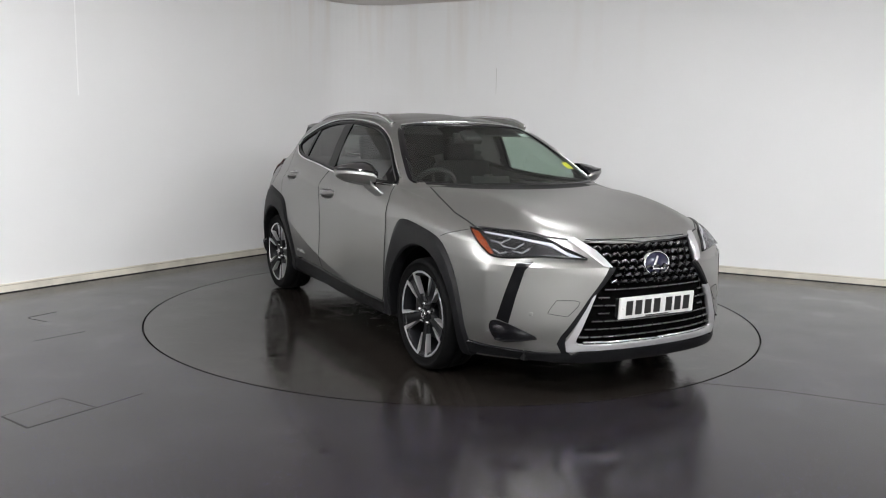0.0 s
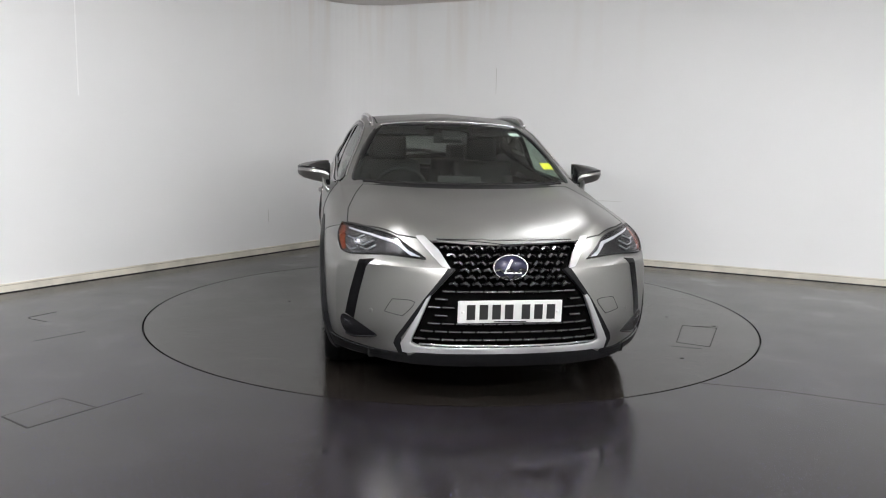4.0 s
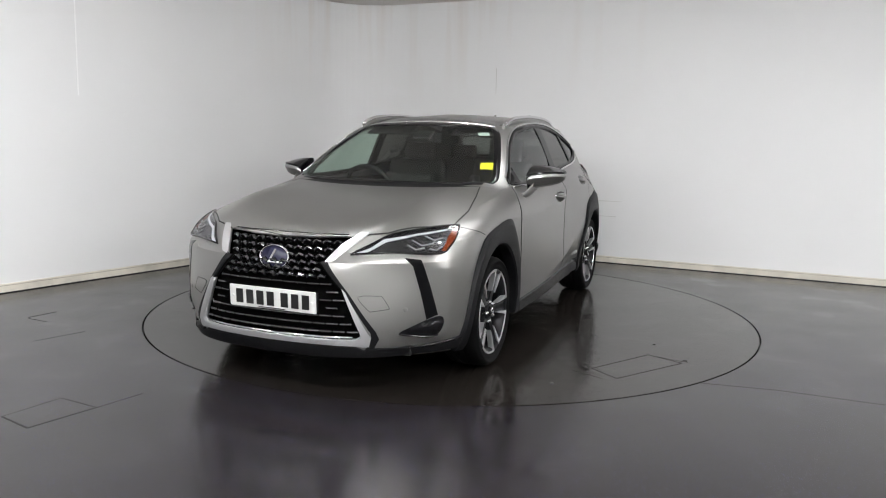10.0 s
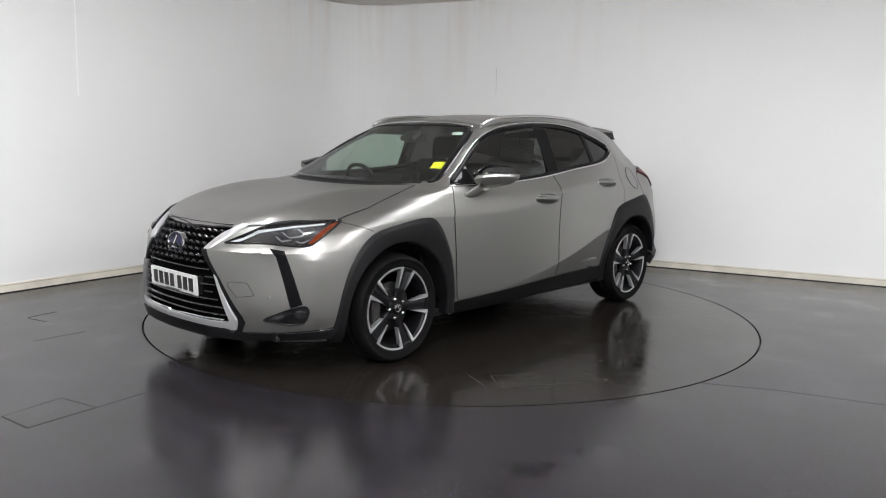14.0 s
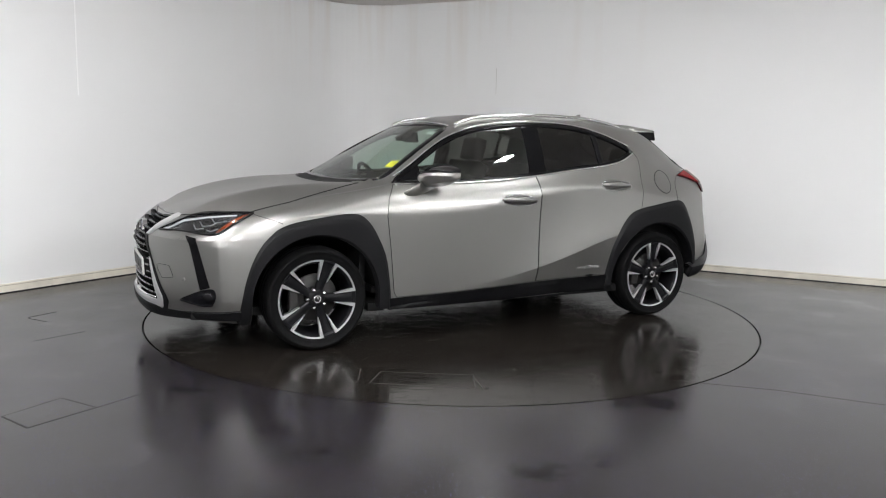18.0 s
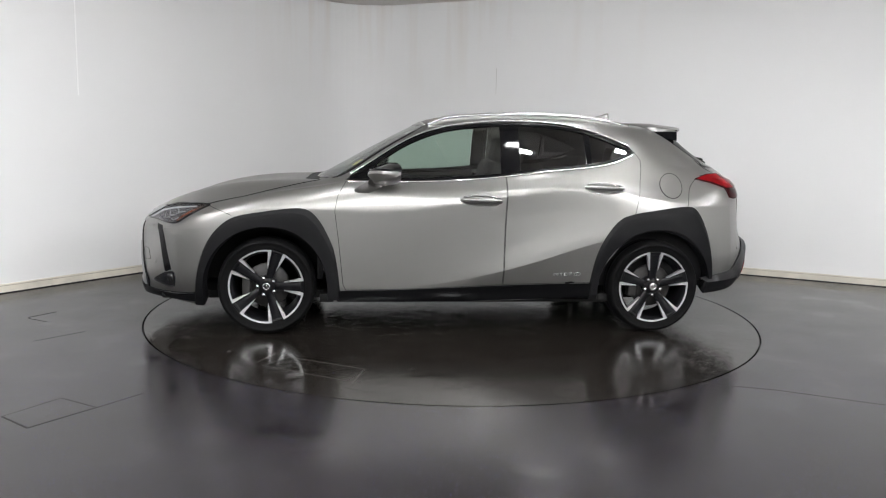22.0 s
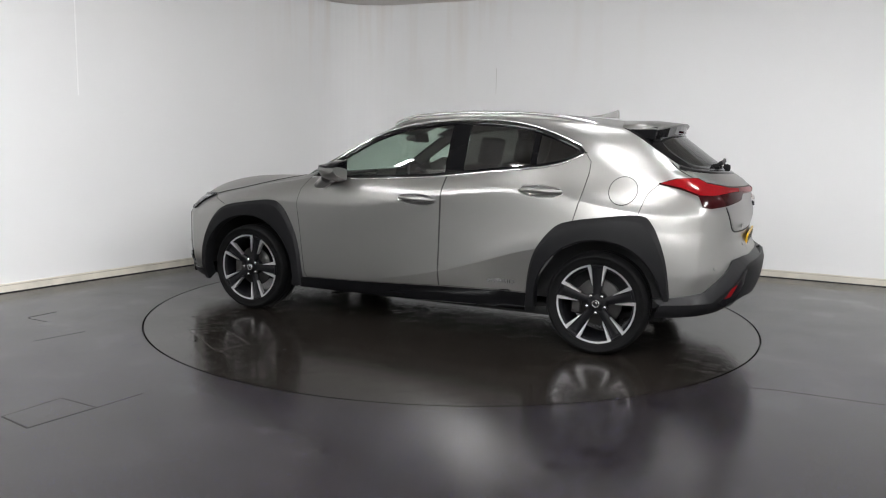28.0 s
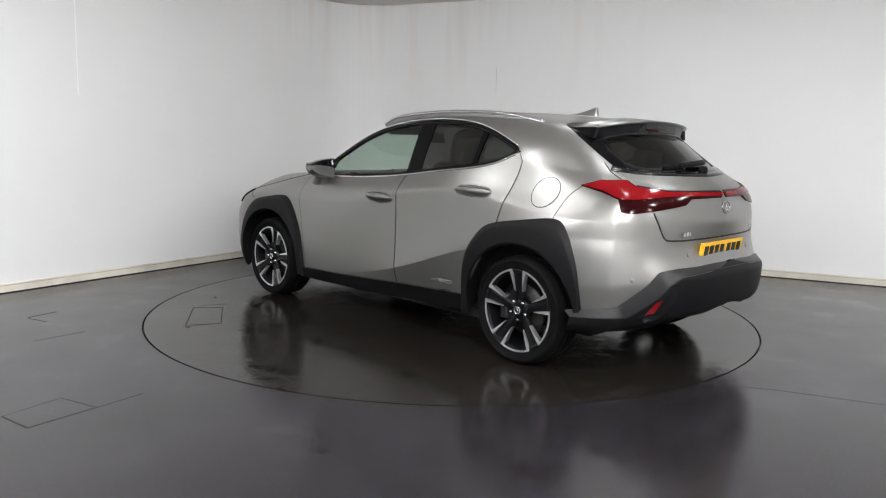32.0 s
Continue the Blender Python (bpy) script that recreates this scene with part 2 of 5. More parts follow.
LINE = room_line()
FAR = LINE[:19]
wall_strip("wall_far", FAR, 0.0, CEILING, 0.15, WALL, "white painted studio wall with a rounded far corner")
wall_strip("wall_side", [LINE[18], LINE[19]], 0.0, CEILING, 0.15, WALL, "plain white painted wall behind the camera")
wall_strip("wall_back", [LINE[19], LINE[20]], 0.0, CEILING, 0.15, WALL, "plain white painted wall behind the camera")
wall_strip("wall_end", [LINE[20], CORNER + LEFT_DIR * 10.4, LINE[0]], 0.0, CEILING, 0.15, GREY_WALL, "unseen wall beside the camera, grey to darken the doors' reflections")


def inset(line, d):
    out = []
    for i, p in enumerate(line):
        a, b = line[max(i - 1, 0)], line[min(i + 1, len(line) - 1)]
        e = (b - a).normalized()
        out.append(p - Vector((-e.y, e.x)) * d)
    return out


wall_strip("baseboard", inset(FAR, 0.022), 0.0, 0.075, 0.020, SKIRT, "worn cream wooden skirting board along the wall", 0.004)

wall_strip("trim", inset(FAR, 0.026), 0.0, 0.008, 0.004, SEAM, "dark open joint at the foot of the skirting")
# darker strip that paints the shadow line under the skirting's top
wall_strip("trim", inset(FAR, 0.0235), 0.060, 0.064, 0.003, SHADOW_CREAM, "painted shadow line along the top of the skirting")

bm = bmesh.new()
box(bm, (16, 14, 0.12), pose(0.8, -2.4, CEILING + 0.062))
tagged(part("ceiling", bm, CEIL, smooth=False), "dull brown-grey studio ceiling", "ceiling", kind="structure")

R_TABLE, GAP = 2.247, 0.012


def floor_sheet():
    """The floor round the turntable pit."""
    bm = bmesh.new()
    steps = 160
    rings = [(R_TABLE + GAP, -0.05), (R_TABLE + GAP, 0.0), (4.0, 0.0), (14.0, 0.0)]
    lathe(bm, rings, steps)
    return bm


tagged(part("floor", floor_sheet(), FLOOR, smooth=False), "dark speckled vinyl studio floor, glossy and damp", "floor", kind="structure")
bm = bmesh.new()
lathe(bm, [(0.001, -0.05), (R_TABLE + 0.3, -0.05)], 96)
tagged(part("turntable_pit", bm, SEAM, smooth=False), "dark pit below the turntable", "pit", kind="structure")

turntable = tagged(new("turntable"), "flush round dark vinyl turntable in the floor", "turntable")
bm = bmesh.new()
lathe(bm, [(0.001, 0.0), (1.2, 0.0), (R_TABLE, 0.0), (R_TABLE, -0.048)], 160)
part("deck", bm, DECK, turntable, "worn dark vinyl deck", smooth=False)

for x, y, w, d in PANELS:
    lamp = tagged(new("ceiling_light"), "lit white ceiling box light, one of four from reflections and eight added as fill", "ceiling light", "ceiling lights")
    lamp.matrix_basis = pose(x, y, CEILING)
    bm = bmesh.new()
    for sx, sy, px, py in ((w + 0.06, 0.03, 0, d / 2 + 0.015), (w + 0.06, 0.03, 0, -d / 2 - 0.015),
                           (0.03, d, w / 2 + 0.015, 0), (0.03, d, -w / 2 - 0.015, 0)):
        box(bm, (sx, sy, 0.05), pose(px, py, -0.027), 0.004, 1)
    part("frame", bm, WHITE_METAL, lamp, smooth=False)
    deep = 0.25 < w < 0.5
    part("diffuser", boxed((w, d, 0.15 if deep else 0.05), pose(0, 0, -0.095 if deep else -0.045)), FILL_LAMP if w > 0.5 else LAMP, lamp, "glowing diffuser", smooth=False)

# ---------------------------------------------------------------- the car: x forward, y to its left, z up
car = tagged(new("car"), "champagne-grey metallic compact crossover car with black wheel-arch cladding", "car")

# Body lines from the front's middle along the flank to the tail's middle, from the underside to the roof.
# Each line has 14 knots: middle, inner front, outer front, front corner, behind the corner, front axle, front door edge,
# door middle, rear door, ahead of the rear axle, behind it, rear corner, outer tail, middle.
BODY_LINES = []


def body_line(*knots):
    BODY_LINES.append(knots)


# underside rim
body_line((2.10, 0, .195), (2.09, .30, .195), (2.04, .54, .195), (1.93, .69, .195), (1.75, .82, .195), (1.32, .84, .20), (.83, .82, .20),
          (.10, .82, .21), (-.60, .82, .22), (-1.15, .84, .24), (-1.70, .82, .28), (-1.93, .70, .31), (-2.04, .45, .36), (-2.08, 0, .37))
# lower lip and sill
body_line((2.250, 0, .218), (2.225, .30, .218), (2.140, .53, .220), (1.960, .702, .222), (1.77, .834, .220), (1.32, .885, .22), (.83, .866, .220),
          (.10, .862, .222), (-.60, .846, .235), (-1.15, .885, .28), (-1.69, .855, .31), (-1.94, .735, .345), (-2.11, .46, .385), (-2.155, 0, .395))
# foot of the doors
body_line((2.285, 0, .36), (2.262, .30, .36), (2.165, .55, .36), (2.005, .738, .36), (1.80, .866, .35), (1.32, .890, .33), (.83, .876, .295),
          (.10, .872, .295), (-.60, .850, .305), (-1.15, .884, .35), (-1.69, .862, .40), (-1.95, .755, .43), (-2.135, .46, .475), (-2.185, 0, .485))
# lower crease of the doors
body_line((2.285, 0, .47), (2.262, .30, .47), (2.155, .56, .47), (2.000, .748, .47), (1.805, .872, .46), (1.32, .897, .42), (.83, .883, .330),
          (.10, .888, .360), (-.60, .918, .541), (-1.15, .912, .66), (-1.69, .870, .53), (-1.955, .760, .55), (-2.140, .465, .575), (-2.195, 0, .585))
# hollow of the doors
body_line((2.272, 0, .63), (2.250, .30, .63), (2.135, .565, .63), (1.985, .758, .63), (1.805, .872, .62), (1.32, .893, .64), (.83, .8925, .57),
          (.10, .892, .545), (-.60, .903, .68), (-1.15, .905, .76), (-1.69, .862, .70), (-1.940, .745, .71), (-2.085, .460, .72), (-2.110, 0, .73))
# ledge below the headlamps; on the flank between the hollow and the shoulder
body_line((2.252, 0, .690), (2.232, .30, .690), (2.130, .564, .690), (1.984, .757, .693), (1.785, .870, .703), (1.317, .891, .740), (.812, .897, .725),
          (.101, .900, .735), (-.591, .894, .841), (-1.148, .893, .848), (-1.673, .851, .788), (-1.940, .728, .791), (-2.085, .446, .791), (-2.124, 0, .793))
# shoulder crease; above the grille the nose edge
body_line((2.165, 0, .775), (2.145, .30, .78), (2.055, .55, .775), (1.935, .725, .775), (1.765, .845, .79), (1.32, .888, .845), (.83, .900, .835),
          (.10, .908, .880), (-.60, .893, .985), (-1.15, .873, .955), (-1.69, .828, .885), (-1.940, .715, .885), (-2.085, .445, .875), (-2.140, 0, .87))
# front of the bonnet; above the crease
body_line((1.985, 0, .868), (1.965, .30, .880), (1.905, .52, .890), (1.825, .665, .870), (1.70, .785, .853), (1.32, .852, .895), (.83, .878, .920),
          (.10, .885, .950), (-.60, .862, 1.03), (-1.15, .833, 1.02), (-1.68, .772, .985), (-1.935, .690, .985), (-2.065, .425, .985), (-2.125, 0, .985))
# middle of the bonnet
body_line((1.53, 0, .962), (1.52, .30, .972), (1.49, .50, .993), (1.46, .63, .968), (1.40, .715, .940), (1.22, .790, .950), (.83, .845, .975),
          (.10, .848, 1.000), (-.60, .826, 1.08), (-1.15, .793, 1.105), (-1.64, .725, 1.065), (-1.86, .650, 1.065), (-2.025, .40, 1.060), (-2.095, 0, 1.060))
# cowl and belt
body_line((1.075, 0, 1.005), (1.065, .30, 1.010), (1.02, .52, 1.018), (.965, .66, 1.020), (.91, .745, 1.012), (.86, .785, 1.012), (.76, .808, 1.022),
          (.10, .810, 1.048), (-.60, .792, 1.118), (-1.15, .750, 1.215), (-1.53, .685, 1.150), (-1.735, .612, 1.145), (-1.91, .38, 1.140), (-1.975, 0, 1.140))
# halfway up the glass
body_line((.700, 0, 1.215), (.685, .29, 1.213), (.650, .49, 1.222), (.605, .625, 1.220), (.570, .685, 1.202), (.530, .712, 1.182), (.470, .725, 1.172),
          (.08, .738, 1.210), (-.60, .728, 1.255), (-1.12, .695, 1.315), (-1.43, .631, 1.285), (-1.60, .565, 1.265), (-1.75, .350, 1.262), (-1.80, 0, 1.262))
# roof edge
body_line((.320, 0, 1.415), (.305, .27, 1.412), (.275, .44, 1.412), (.230, .545, 1.405), (.175, .587, 1.400), (.110, .603, 1.395), (.04, .617, 1.405),
          (-.22, .630, 1.430), (-.62, .628, 1.438), (-1.00, .608, 1.425), (-1.28, .572, 1.400), (-1.45, .510, 1.385), (-1.585, .310, 1.395), (-1.625, 0, 1.400))
# roof shoulder
body_line((.235, 0, 1.448), (.220, .23, 1.445), (.190, .36, 1.440), (.150, .44, 1.435), (.105, .48, 1.433), (.06, .505, 1.437), (-.01, .520, 1.447),
          (-.25, .530, 1.471), (-.62, .528, 1.478), (-.97, .508, 1.463), (-1.22, .475, 1.438), (-1.37, .420, 1.424), (-1.475, .250, 1.430), (-1.505, 0, 1.433))
# roof ridge
body_line((.155, 0, 1.470), (.150, .02, 1.470), (.14, .03, 1.472), (.12, .04, 1.474), (.09, .05, 1.478), (.04, .06, 1.484), (-.05, .06, 1.494),
          (-.30, .06, 1.508), (-.62, .06, 1.508), (-.95, .06, 1.494), (-1.15, .05, 1.476), (-1.26, .04, 1.464), (-1.34, .02, 1.456), (-1.37, 0, 1.452))

PER_KNOT, PER_LINE = 24, 13
SHARP = (1, 3, 5, 6, 9)     # lines that keep an edge


# folds pressed into the panels: first and last line, first and last knot, the axis and the places along it that the fold
# crosses from its first line to its last, height and reach
FOLDS = ((1.4, 5.0, 2.4, 5.0, 0, (1.885, 1.905), .009, .10),
         (2.2, 6.8, 9.9, 12.0, 0, (-1.900, -1.888), .008, .09),
         (6.5, 8.9, 0.3, 4.0, 1, (.490, .560), .006, .13))


def add_fold(grid, line0, line1, knot0, knot1, axis, where, height, reach):
    """Raises a sharp ridge across the lines of the body."""
    r0, r1 = int(line0 * PER_LINE), int(line1 * PER_LINE)
    c0, c1 = int(knot0 * PER_KNOT), int(knot1 * PER_KNOT)
    du, dv = np.gradient(grid, axis=1), np.gradient(grid, axis=0)
    normal = np.cross(du, dv)
    normal /= np.maximum(np.linalg.norm(normal, axis=2, keepdims=True), 1e-9)
    outward = grid - np.array([0.0, 0.0, 0.6])
    normal *= np.sign((normal * outward).sum(axis=2, keepdims=True))
    for r in range(r0, r1 + 1):
        u = (r - r0) / (r1 - r0)
        target = where[0] + (where[1] - where[0]) * u
        run = grid[r, c0:c1 + 1, axis]
        side = np.nonzero((run[:-1] - target) * (run[1:] - target) <= 0)[0]
        if not len(side):
            continue
        k = int(side[0])
        part_way = (target - run[k]) / (run[k + 1] - run[k] or 1)
        steps = np.linalg.norm(np.diff(grid[r], axis=0), axis=1)
        length = np.concatenate([[0], np.cumsum(steps)])
        away = np.abs(length - length[c0 + k] - part_way * steps[c0 + k])
        fade = min(1, u / .15, (1 - u) / .15)
        grid[r] += normal[r] * (height * fade * np.maximum(0, 1 - away / reach) ** 1.5)[:, None]


def body_grid():
    """The half body as a grid of points: bands x columns."""
    cage = np.array(BODY_LINES)
    gaps = np.linalg.norm(np.diff(cage[:10], axis=1), axis=2).mean(axis=0)
    knots = np.concatenate([[0], np.cumsum(gaps)])
    spots = np.interp(np.linspace(0, 13, 13 * PER_KNOT + 1), np.arange(14), knots)
    along = spline(np.swapaxes(cage, 0, 1), knots, spots)
    # even out the flow along each line, keeping the middles on the plane of symmetry
    for _ in range(24):
        along[1:-1] += 0.5 * (0.5 * (along[:-2] + along[2:]) - along[1:-1])
    grid = pchip(np.swapaxes(along, 0, 1), np.linspace(0, 13, 13 * PER_LINE + 1))
    keep = grid.copy()
    for _ in range(22):
        mid = grid.copy()
        mid[1:-1] += 0.5 * (0.5 * (grid[:-2] + grid[2:]) - grid[1:-1])
        for k in SHARP:
            mid[k * PER_LINE] = keep[k * PER_LINE]
        grid = mid
    for fold in FOLDS:
        add_fold(grid, *fold)
    grid[:, 0, 1] = grid[:, -1, 1] = 0
    return grid


GRID = body_grid()
_rows, _cols = GRID.shape[:2]


def shell_tree():
    """The whole closed body surface, to lay parts on."""
    v = [Vector(p) for p in GRID.reshape(-1, 3)]
    n = len(v)
    v += [Vector((p.x, -p.y, p.z)) for p in v]
    f = []
    for r in range(_rows - 1):
        for c in range(_cols - 1):
            a = r * _cols + c
            q = (a, a + 1, a + _cols + 1, a + _cols)
            f.append(q)
            f.append(tuple(n + i for i in reversed(q)))
    return BVHTree.FromPolygons(v, f)


TREE = shell_tree()


def grid_normals():
    du = np.gradient(GRID, axis=1)
    dv = np.gradient(GRID, axis=0)
    n = np.cross(du, dv)
    n /= np.maximum(np.linalg.norm(n, axis=2, keepdims=True), 1e-9)
    return n


NORMALS = grid_normals()
CREASES = (3 * PER_LINE, 5 * PER_LINE)


def crease_normals(row, step):
    """The normals along a crease as its upper (step 1) or lower (step -1) side has them."""
    du = np.gradient(GRID[row], axis=0)
    n = np.cross(du, (GRID[row + step] - GRID[row]) * step)
    return n / np.maximum(np.linalg.norm(n, axis=1, keepdims=True), 1e-9)


ABOVE = {row: crease_normals(row, 1) for row in CREASES}
BELOW = {row: crease_normals(row, -1) for row in CREASES}


def smooth_normal(hit, index, facing):
    """The body's smooth normal at a place on one of its faces."""
    k, flip = index // 2, index % 2
    r, c = divmod(k, _cols - 1)
    total = Vector((0, 0, 0))
    for i, j in ((r, c), (r, c + 1), (r + 1, c + 1), (r + 1, c)):
        p = Vector(GRID[i, j])
        n = Vector(ABOVE[i][j] if i == r and i in ABOVE else BELOW[i][j] if i == r + 1 and i in BELOW else NORMALS[i, j])
        if flip:
            p.y, n.y = -p.y, -n.y
        if n.dot(facing) < 0:
            n = -n
        total += n / ((p - hit).length_squared + 1e-6)
    return total.normalized()
SIDE, FRONT, REAR, TOP = Vector((0, 1, 0)), Vector((1, 0, 0)), Vector((-1, 0, 0)), Vector((0, 0, 1))


def axes(out):
    """Two axes across a viewing direction: level and up."""
    if abs(out.z) > 0.9:
        return Vector((1, 0, 0)), Vector((0, 1, 0))
    h = Vector((0, 0, 1)).cross(out).normalized()
    return h, out.cross(h).normalized()


def flat(p, out):
    """Coordinates of a point in the view from that side: x or y as they are, and z."""
    return (p.x, p.z) if out is SIDE else (p.y, p.z) if out in (FRONT, REAR) else (p.x, p.y)


def lay(a, b, out):
    """The point on the body at view coordinates (a, b) seen from the side 'out', with its normal."""
    if out is SIDE:
        start = Vector((a, 3, b))
    elif out is FRONT or out is REAR:
        start = Vector((out.x * 4, a, b))
    elif out is TOP:
        start = Vector((a, b, 3))
    else:
        h = out.cross(Vector((0, 0, 1))).normalized()
        start = h * -a + Vector((0, 0, b)) + out * 4
    hit, nor, index, _ = TREE.ray_cast(start, -out)
    if hit is None:
        hit, nor, index, _ = TREE.find_nearest(start - out * (3 if out is SIDE else 2.2))
    if nor.dot(out) < 0:
        nor = -nor
    nor = smooth_normal(hit, index, nor)
    return hit, nor


def dense(line, step=.03, closed=False):
    """More points along straight runs."""
    pts, out = list(line) + ([line[0]] if closed else []), []
    for a, b in zip(pts, pts[1:]):
        n = max(1, int(math.dist(a, b) / step))
        out += [tuple(p + (q - p) * i / n for p, q in zip(a, b)) for i in range(n)]
    return out if closed else out + [pts[-1]]


def even(line, n):
    """n + 1 points evenly spaced along a line."""
    run = [0.0]
    for a, b in zip(line, line[1:]):
        run.append(run[-1] + math.dist(a, b))
    return [tuple(float(np.interp(run[-1] * i / n, run, [p[k] for p in line])) for k in (0, 1)) for i in range(n + 1)]


def strip(outer, inner, out, profile, n=72):
    """A plate between two lines drawn on the body; profile: (share of the way from outer to inner, height over the body)."""
    bm = bmesh.new()
    rows = []
    for a, b in zip(even(outer, n), even(inner, n)):
        row = []
        for share, lift in profile:
            p, nor = lay(a[0] + (b[0] - a[0]) * share, a[1] + (b[1] - a[1]) * share, out)
            row.append(bm.verts.new(p + nor * lift))
        rows.append(row)
    for p, q in zip(rows, rows[1:]):
        for k in range(len(profile) - 1):
            bm.faces.new((p[k], q[k], q[k + 1], p[k + 1]))
    bmesh.ops.recalc_face_normals(bm, faces=bm.faces[:])
    if sum((f.normal.dot(out) for f in bm.faces)) < 0:
        bmesh.ops.reverse_faces(bm, faces=bm.faces[:])
    for f in bm.faces:
        f.smooth = True
    for e in bm.edges:
        if len(e.link_faces) == 2 and e.calc_face_angle() > 0.35:
            e.smooth = False
    return bm


def mirrored(bm):
    """The same mesh on the other flank."""
    twin = bm.copy()
    for v in twin.verts:
        v.co.y = -v.co.y
    layer = twin.verts.layers.float_vector.get("lie")
    if layer:
        for v in twin.verts:
            n = v[layer].copy()
            v[layer] = Vector((n.x, -n.y, n.z))
    bmesh.ops.reverse_faces(twin, faces=twin.faces[:])
    return twin


def oval_rho(x, z, hole):
    cx, cz, a, b, tilt = hole
    return math.hypot((x - cx) / a, (z - cz - (x - cx) * tilt) / b)


def open_oval(bm, hole):
    """Cuts a clean oval opening into a flat mesh."""
    cx, cz, a, b, tilt = hole
    rim_before = {v for e in bm.edges if len(e.link_faces) == 1 for v in e.verts}
    gone = [f for f in bm.faces if oval_rho(*f.calc_center_median()[:2], hole) < 1]
    bmesh.ops.delete(bm, geom=gone, context="FACES")
    for v in {v for e in bm.edges if len(e.link_faces) == 1 for v in e.verts} - rim_before:
        r = oval_rho(v.co.x, v.co.y, hole)
        u, w = (v.co.x - cx) / r, (v.co.y - cz - (v.co.x - cx) * tilt) / r
        v.co.x, v.co.y = cx + u, cz + w + u * tilt


def patch(outline, out, lift, thick, step=0.03, hole=None):
    """A plate that follows the body inside an outline drawn in the view from 'out'; hole: an oval left open."""
    area = abs(sum(a[0] * b[1] - a[1] * b[0] for a, b in zip(outline, outline[1:] + outline[:1]))) / 2
    for first in (False, True):
        bm = bmesh.new()
        bm.faces.new([bm.verts.new((a, b, 0)) for a, b in outline])
        if first:
            bmesh.ops.triangulate(bm, faces=bm.faces[:])
        for axis in (0, 1):
            lo, hi = min(p[axis] for p in outline), max(p[axis] for p in outline)
            n = int((hi - lo) / step)
            for i in range(1, n + 1):
                co, no = [0, 0, 0], [0, 0, 0]
                co[axis], no[axis] = lo + (hi - lo) * i / (n + 1), 1
                bmesh.ops.bisect_plane(bm, geom=bm.verts[:] + bm.edges[:] + bm.faces[:], plane_co=co, plane_no=no, dist=1e-5)
        bmesh.ops.triangulate(bm, faces=[f for f in bm.faces if len(f.verts) > 4])
        if abs(sum(f.calc_area() for f in bm.faces) - area) < 0.01 * area:
            break
    bmesh.ops.dissolve_degenerate(bm, edges=bm.edges[:], dist=1e-5)
    if hole:
        open_oval(bm, hole)
    faces = [[v.index for v in f.verts] for f in bm.faces] if not bm.verts.index_update() else []
    rim = [(e.verts[0].index, e.verts[1].index) for e in bm.edges if len(e.link_faces) == 1]
    spots = [lay(v.co.x, v.co.y, out) for v in bm.verts]
    bm.free()
    res = bmesh.new()
    layer = res.verts.layers.float_vector.new("lie")
    top = [res.verts.new(p + n * lift) for p, n in spots]
    for v, (p, n) in zip(top, spots):
        v[layer] = n
    low = [res.verts.new(p + n * (lift - thick)) for p, n in spots] if thick else []
    for f in faces:
        try:
            res.faces.new([top[i] for i in f])
            if thick:
                res.faces.new([low[i] for i in reversed(f)])
        except ValueError:
            pass
    for a, b in rim if thick else ():
        try:
            res.faces.new((top[a], top[b], low[b], low[a]))
        except ValueError:
            pass
    bmesh.ops.recalc_face_normals(res, faces=res.faces[:])
    for f in res.faces:
        f.smooth = True
    for e in res.edges:
        if len(e.link_faces) == 2 and e.calc_face_angle() > 0.9:
            e.smooth = False
    return res


def ribbon(line, out, width, lift, height, closed=False, calm=0):
    """A strip of that width laid on the body along a line drawn in the view from 'out'."""
    spots = [lay(a, b, out) for a, b in line]
    return band(spots, width, lift, height, closed, calm)


def band(spots, width, lift, height, closed=False, calm=0):
    bm = bmesh.new()
    for _ in range(calm):
        n = len(spots)
        pick = (lambda i: spots[i % n]) if closed else (lambda i: spots[min(max(i, 0), n - 1)])
        spots = [((pick(i - 1)[0] + spots[i][0] * 2 + pick(i + 1)[0]) / 4, (pick(i - 1)[1] + spots[i][1] + pick(i + 1)[1]).normalized()) for i in range(n)]
    rows, n = [], len(spots)
    for i, (p, nor) in enumerate(spots):
        a = spots[(i - 1) % n if closed else max(i - 1, 0)][0]
        b = spots[(i + 1) % n if closed else min(i + 1, n - 1)][0]
        d = (b - a).normalized()
        s = d.cross(nor).normalized() * width / 2
        up, low = nor * lift, nor * (lift - height)
        rows.append([bm.verts.new(p + s + low), bm.verts.new(p + s * 0.8 + up), bm.verts.new(p - s * 0.8 + up), bm.verts.new(p - s + low)])
    for a, b in list(zip(rows, rows[1:])) + ([(rows[-1], rows[0])] if closed else []):
        for k in range(4):
            bm.faces.new((a[k], b[k], b[(k + 1) % 4], a[(k + 1) % 4]))
    if not closed:
        bm.faces.new(rows[0])
        bm.faces.new(rows[-1])
    bmesh.ops.recalc_face_normals(bm, faces=bm.faces[:])
    return bm


def both(name, bm, material, parent, label="", smooth=True):
    """A part on the left flank and its twin on the right."""
    twin = mirrored(bm)
    return part(name, bm, material, parent, label, smooth), part(name, twin, material, parent, label, smooth)


# outlines in the side view (x, z) and in the end views (y, z)
HUB_F, HUB_R, HUB_Z, TYRE_R = 1.325, -1.322, 0.3180, 0.3220
ARCH_F = [(1.80, .205), (1.765, .43), (1.712, .59), (1.635, .705), (1.525, .783), (1.33, .822), (1.10, .846), (1.005, .800), (.93, .685), (.872, .53), (.835, .235)]
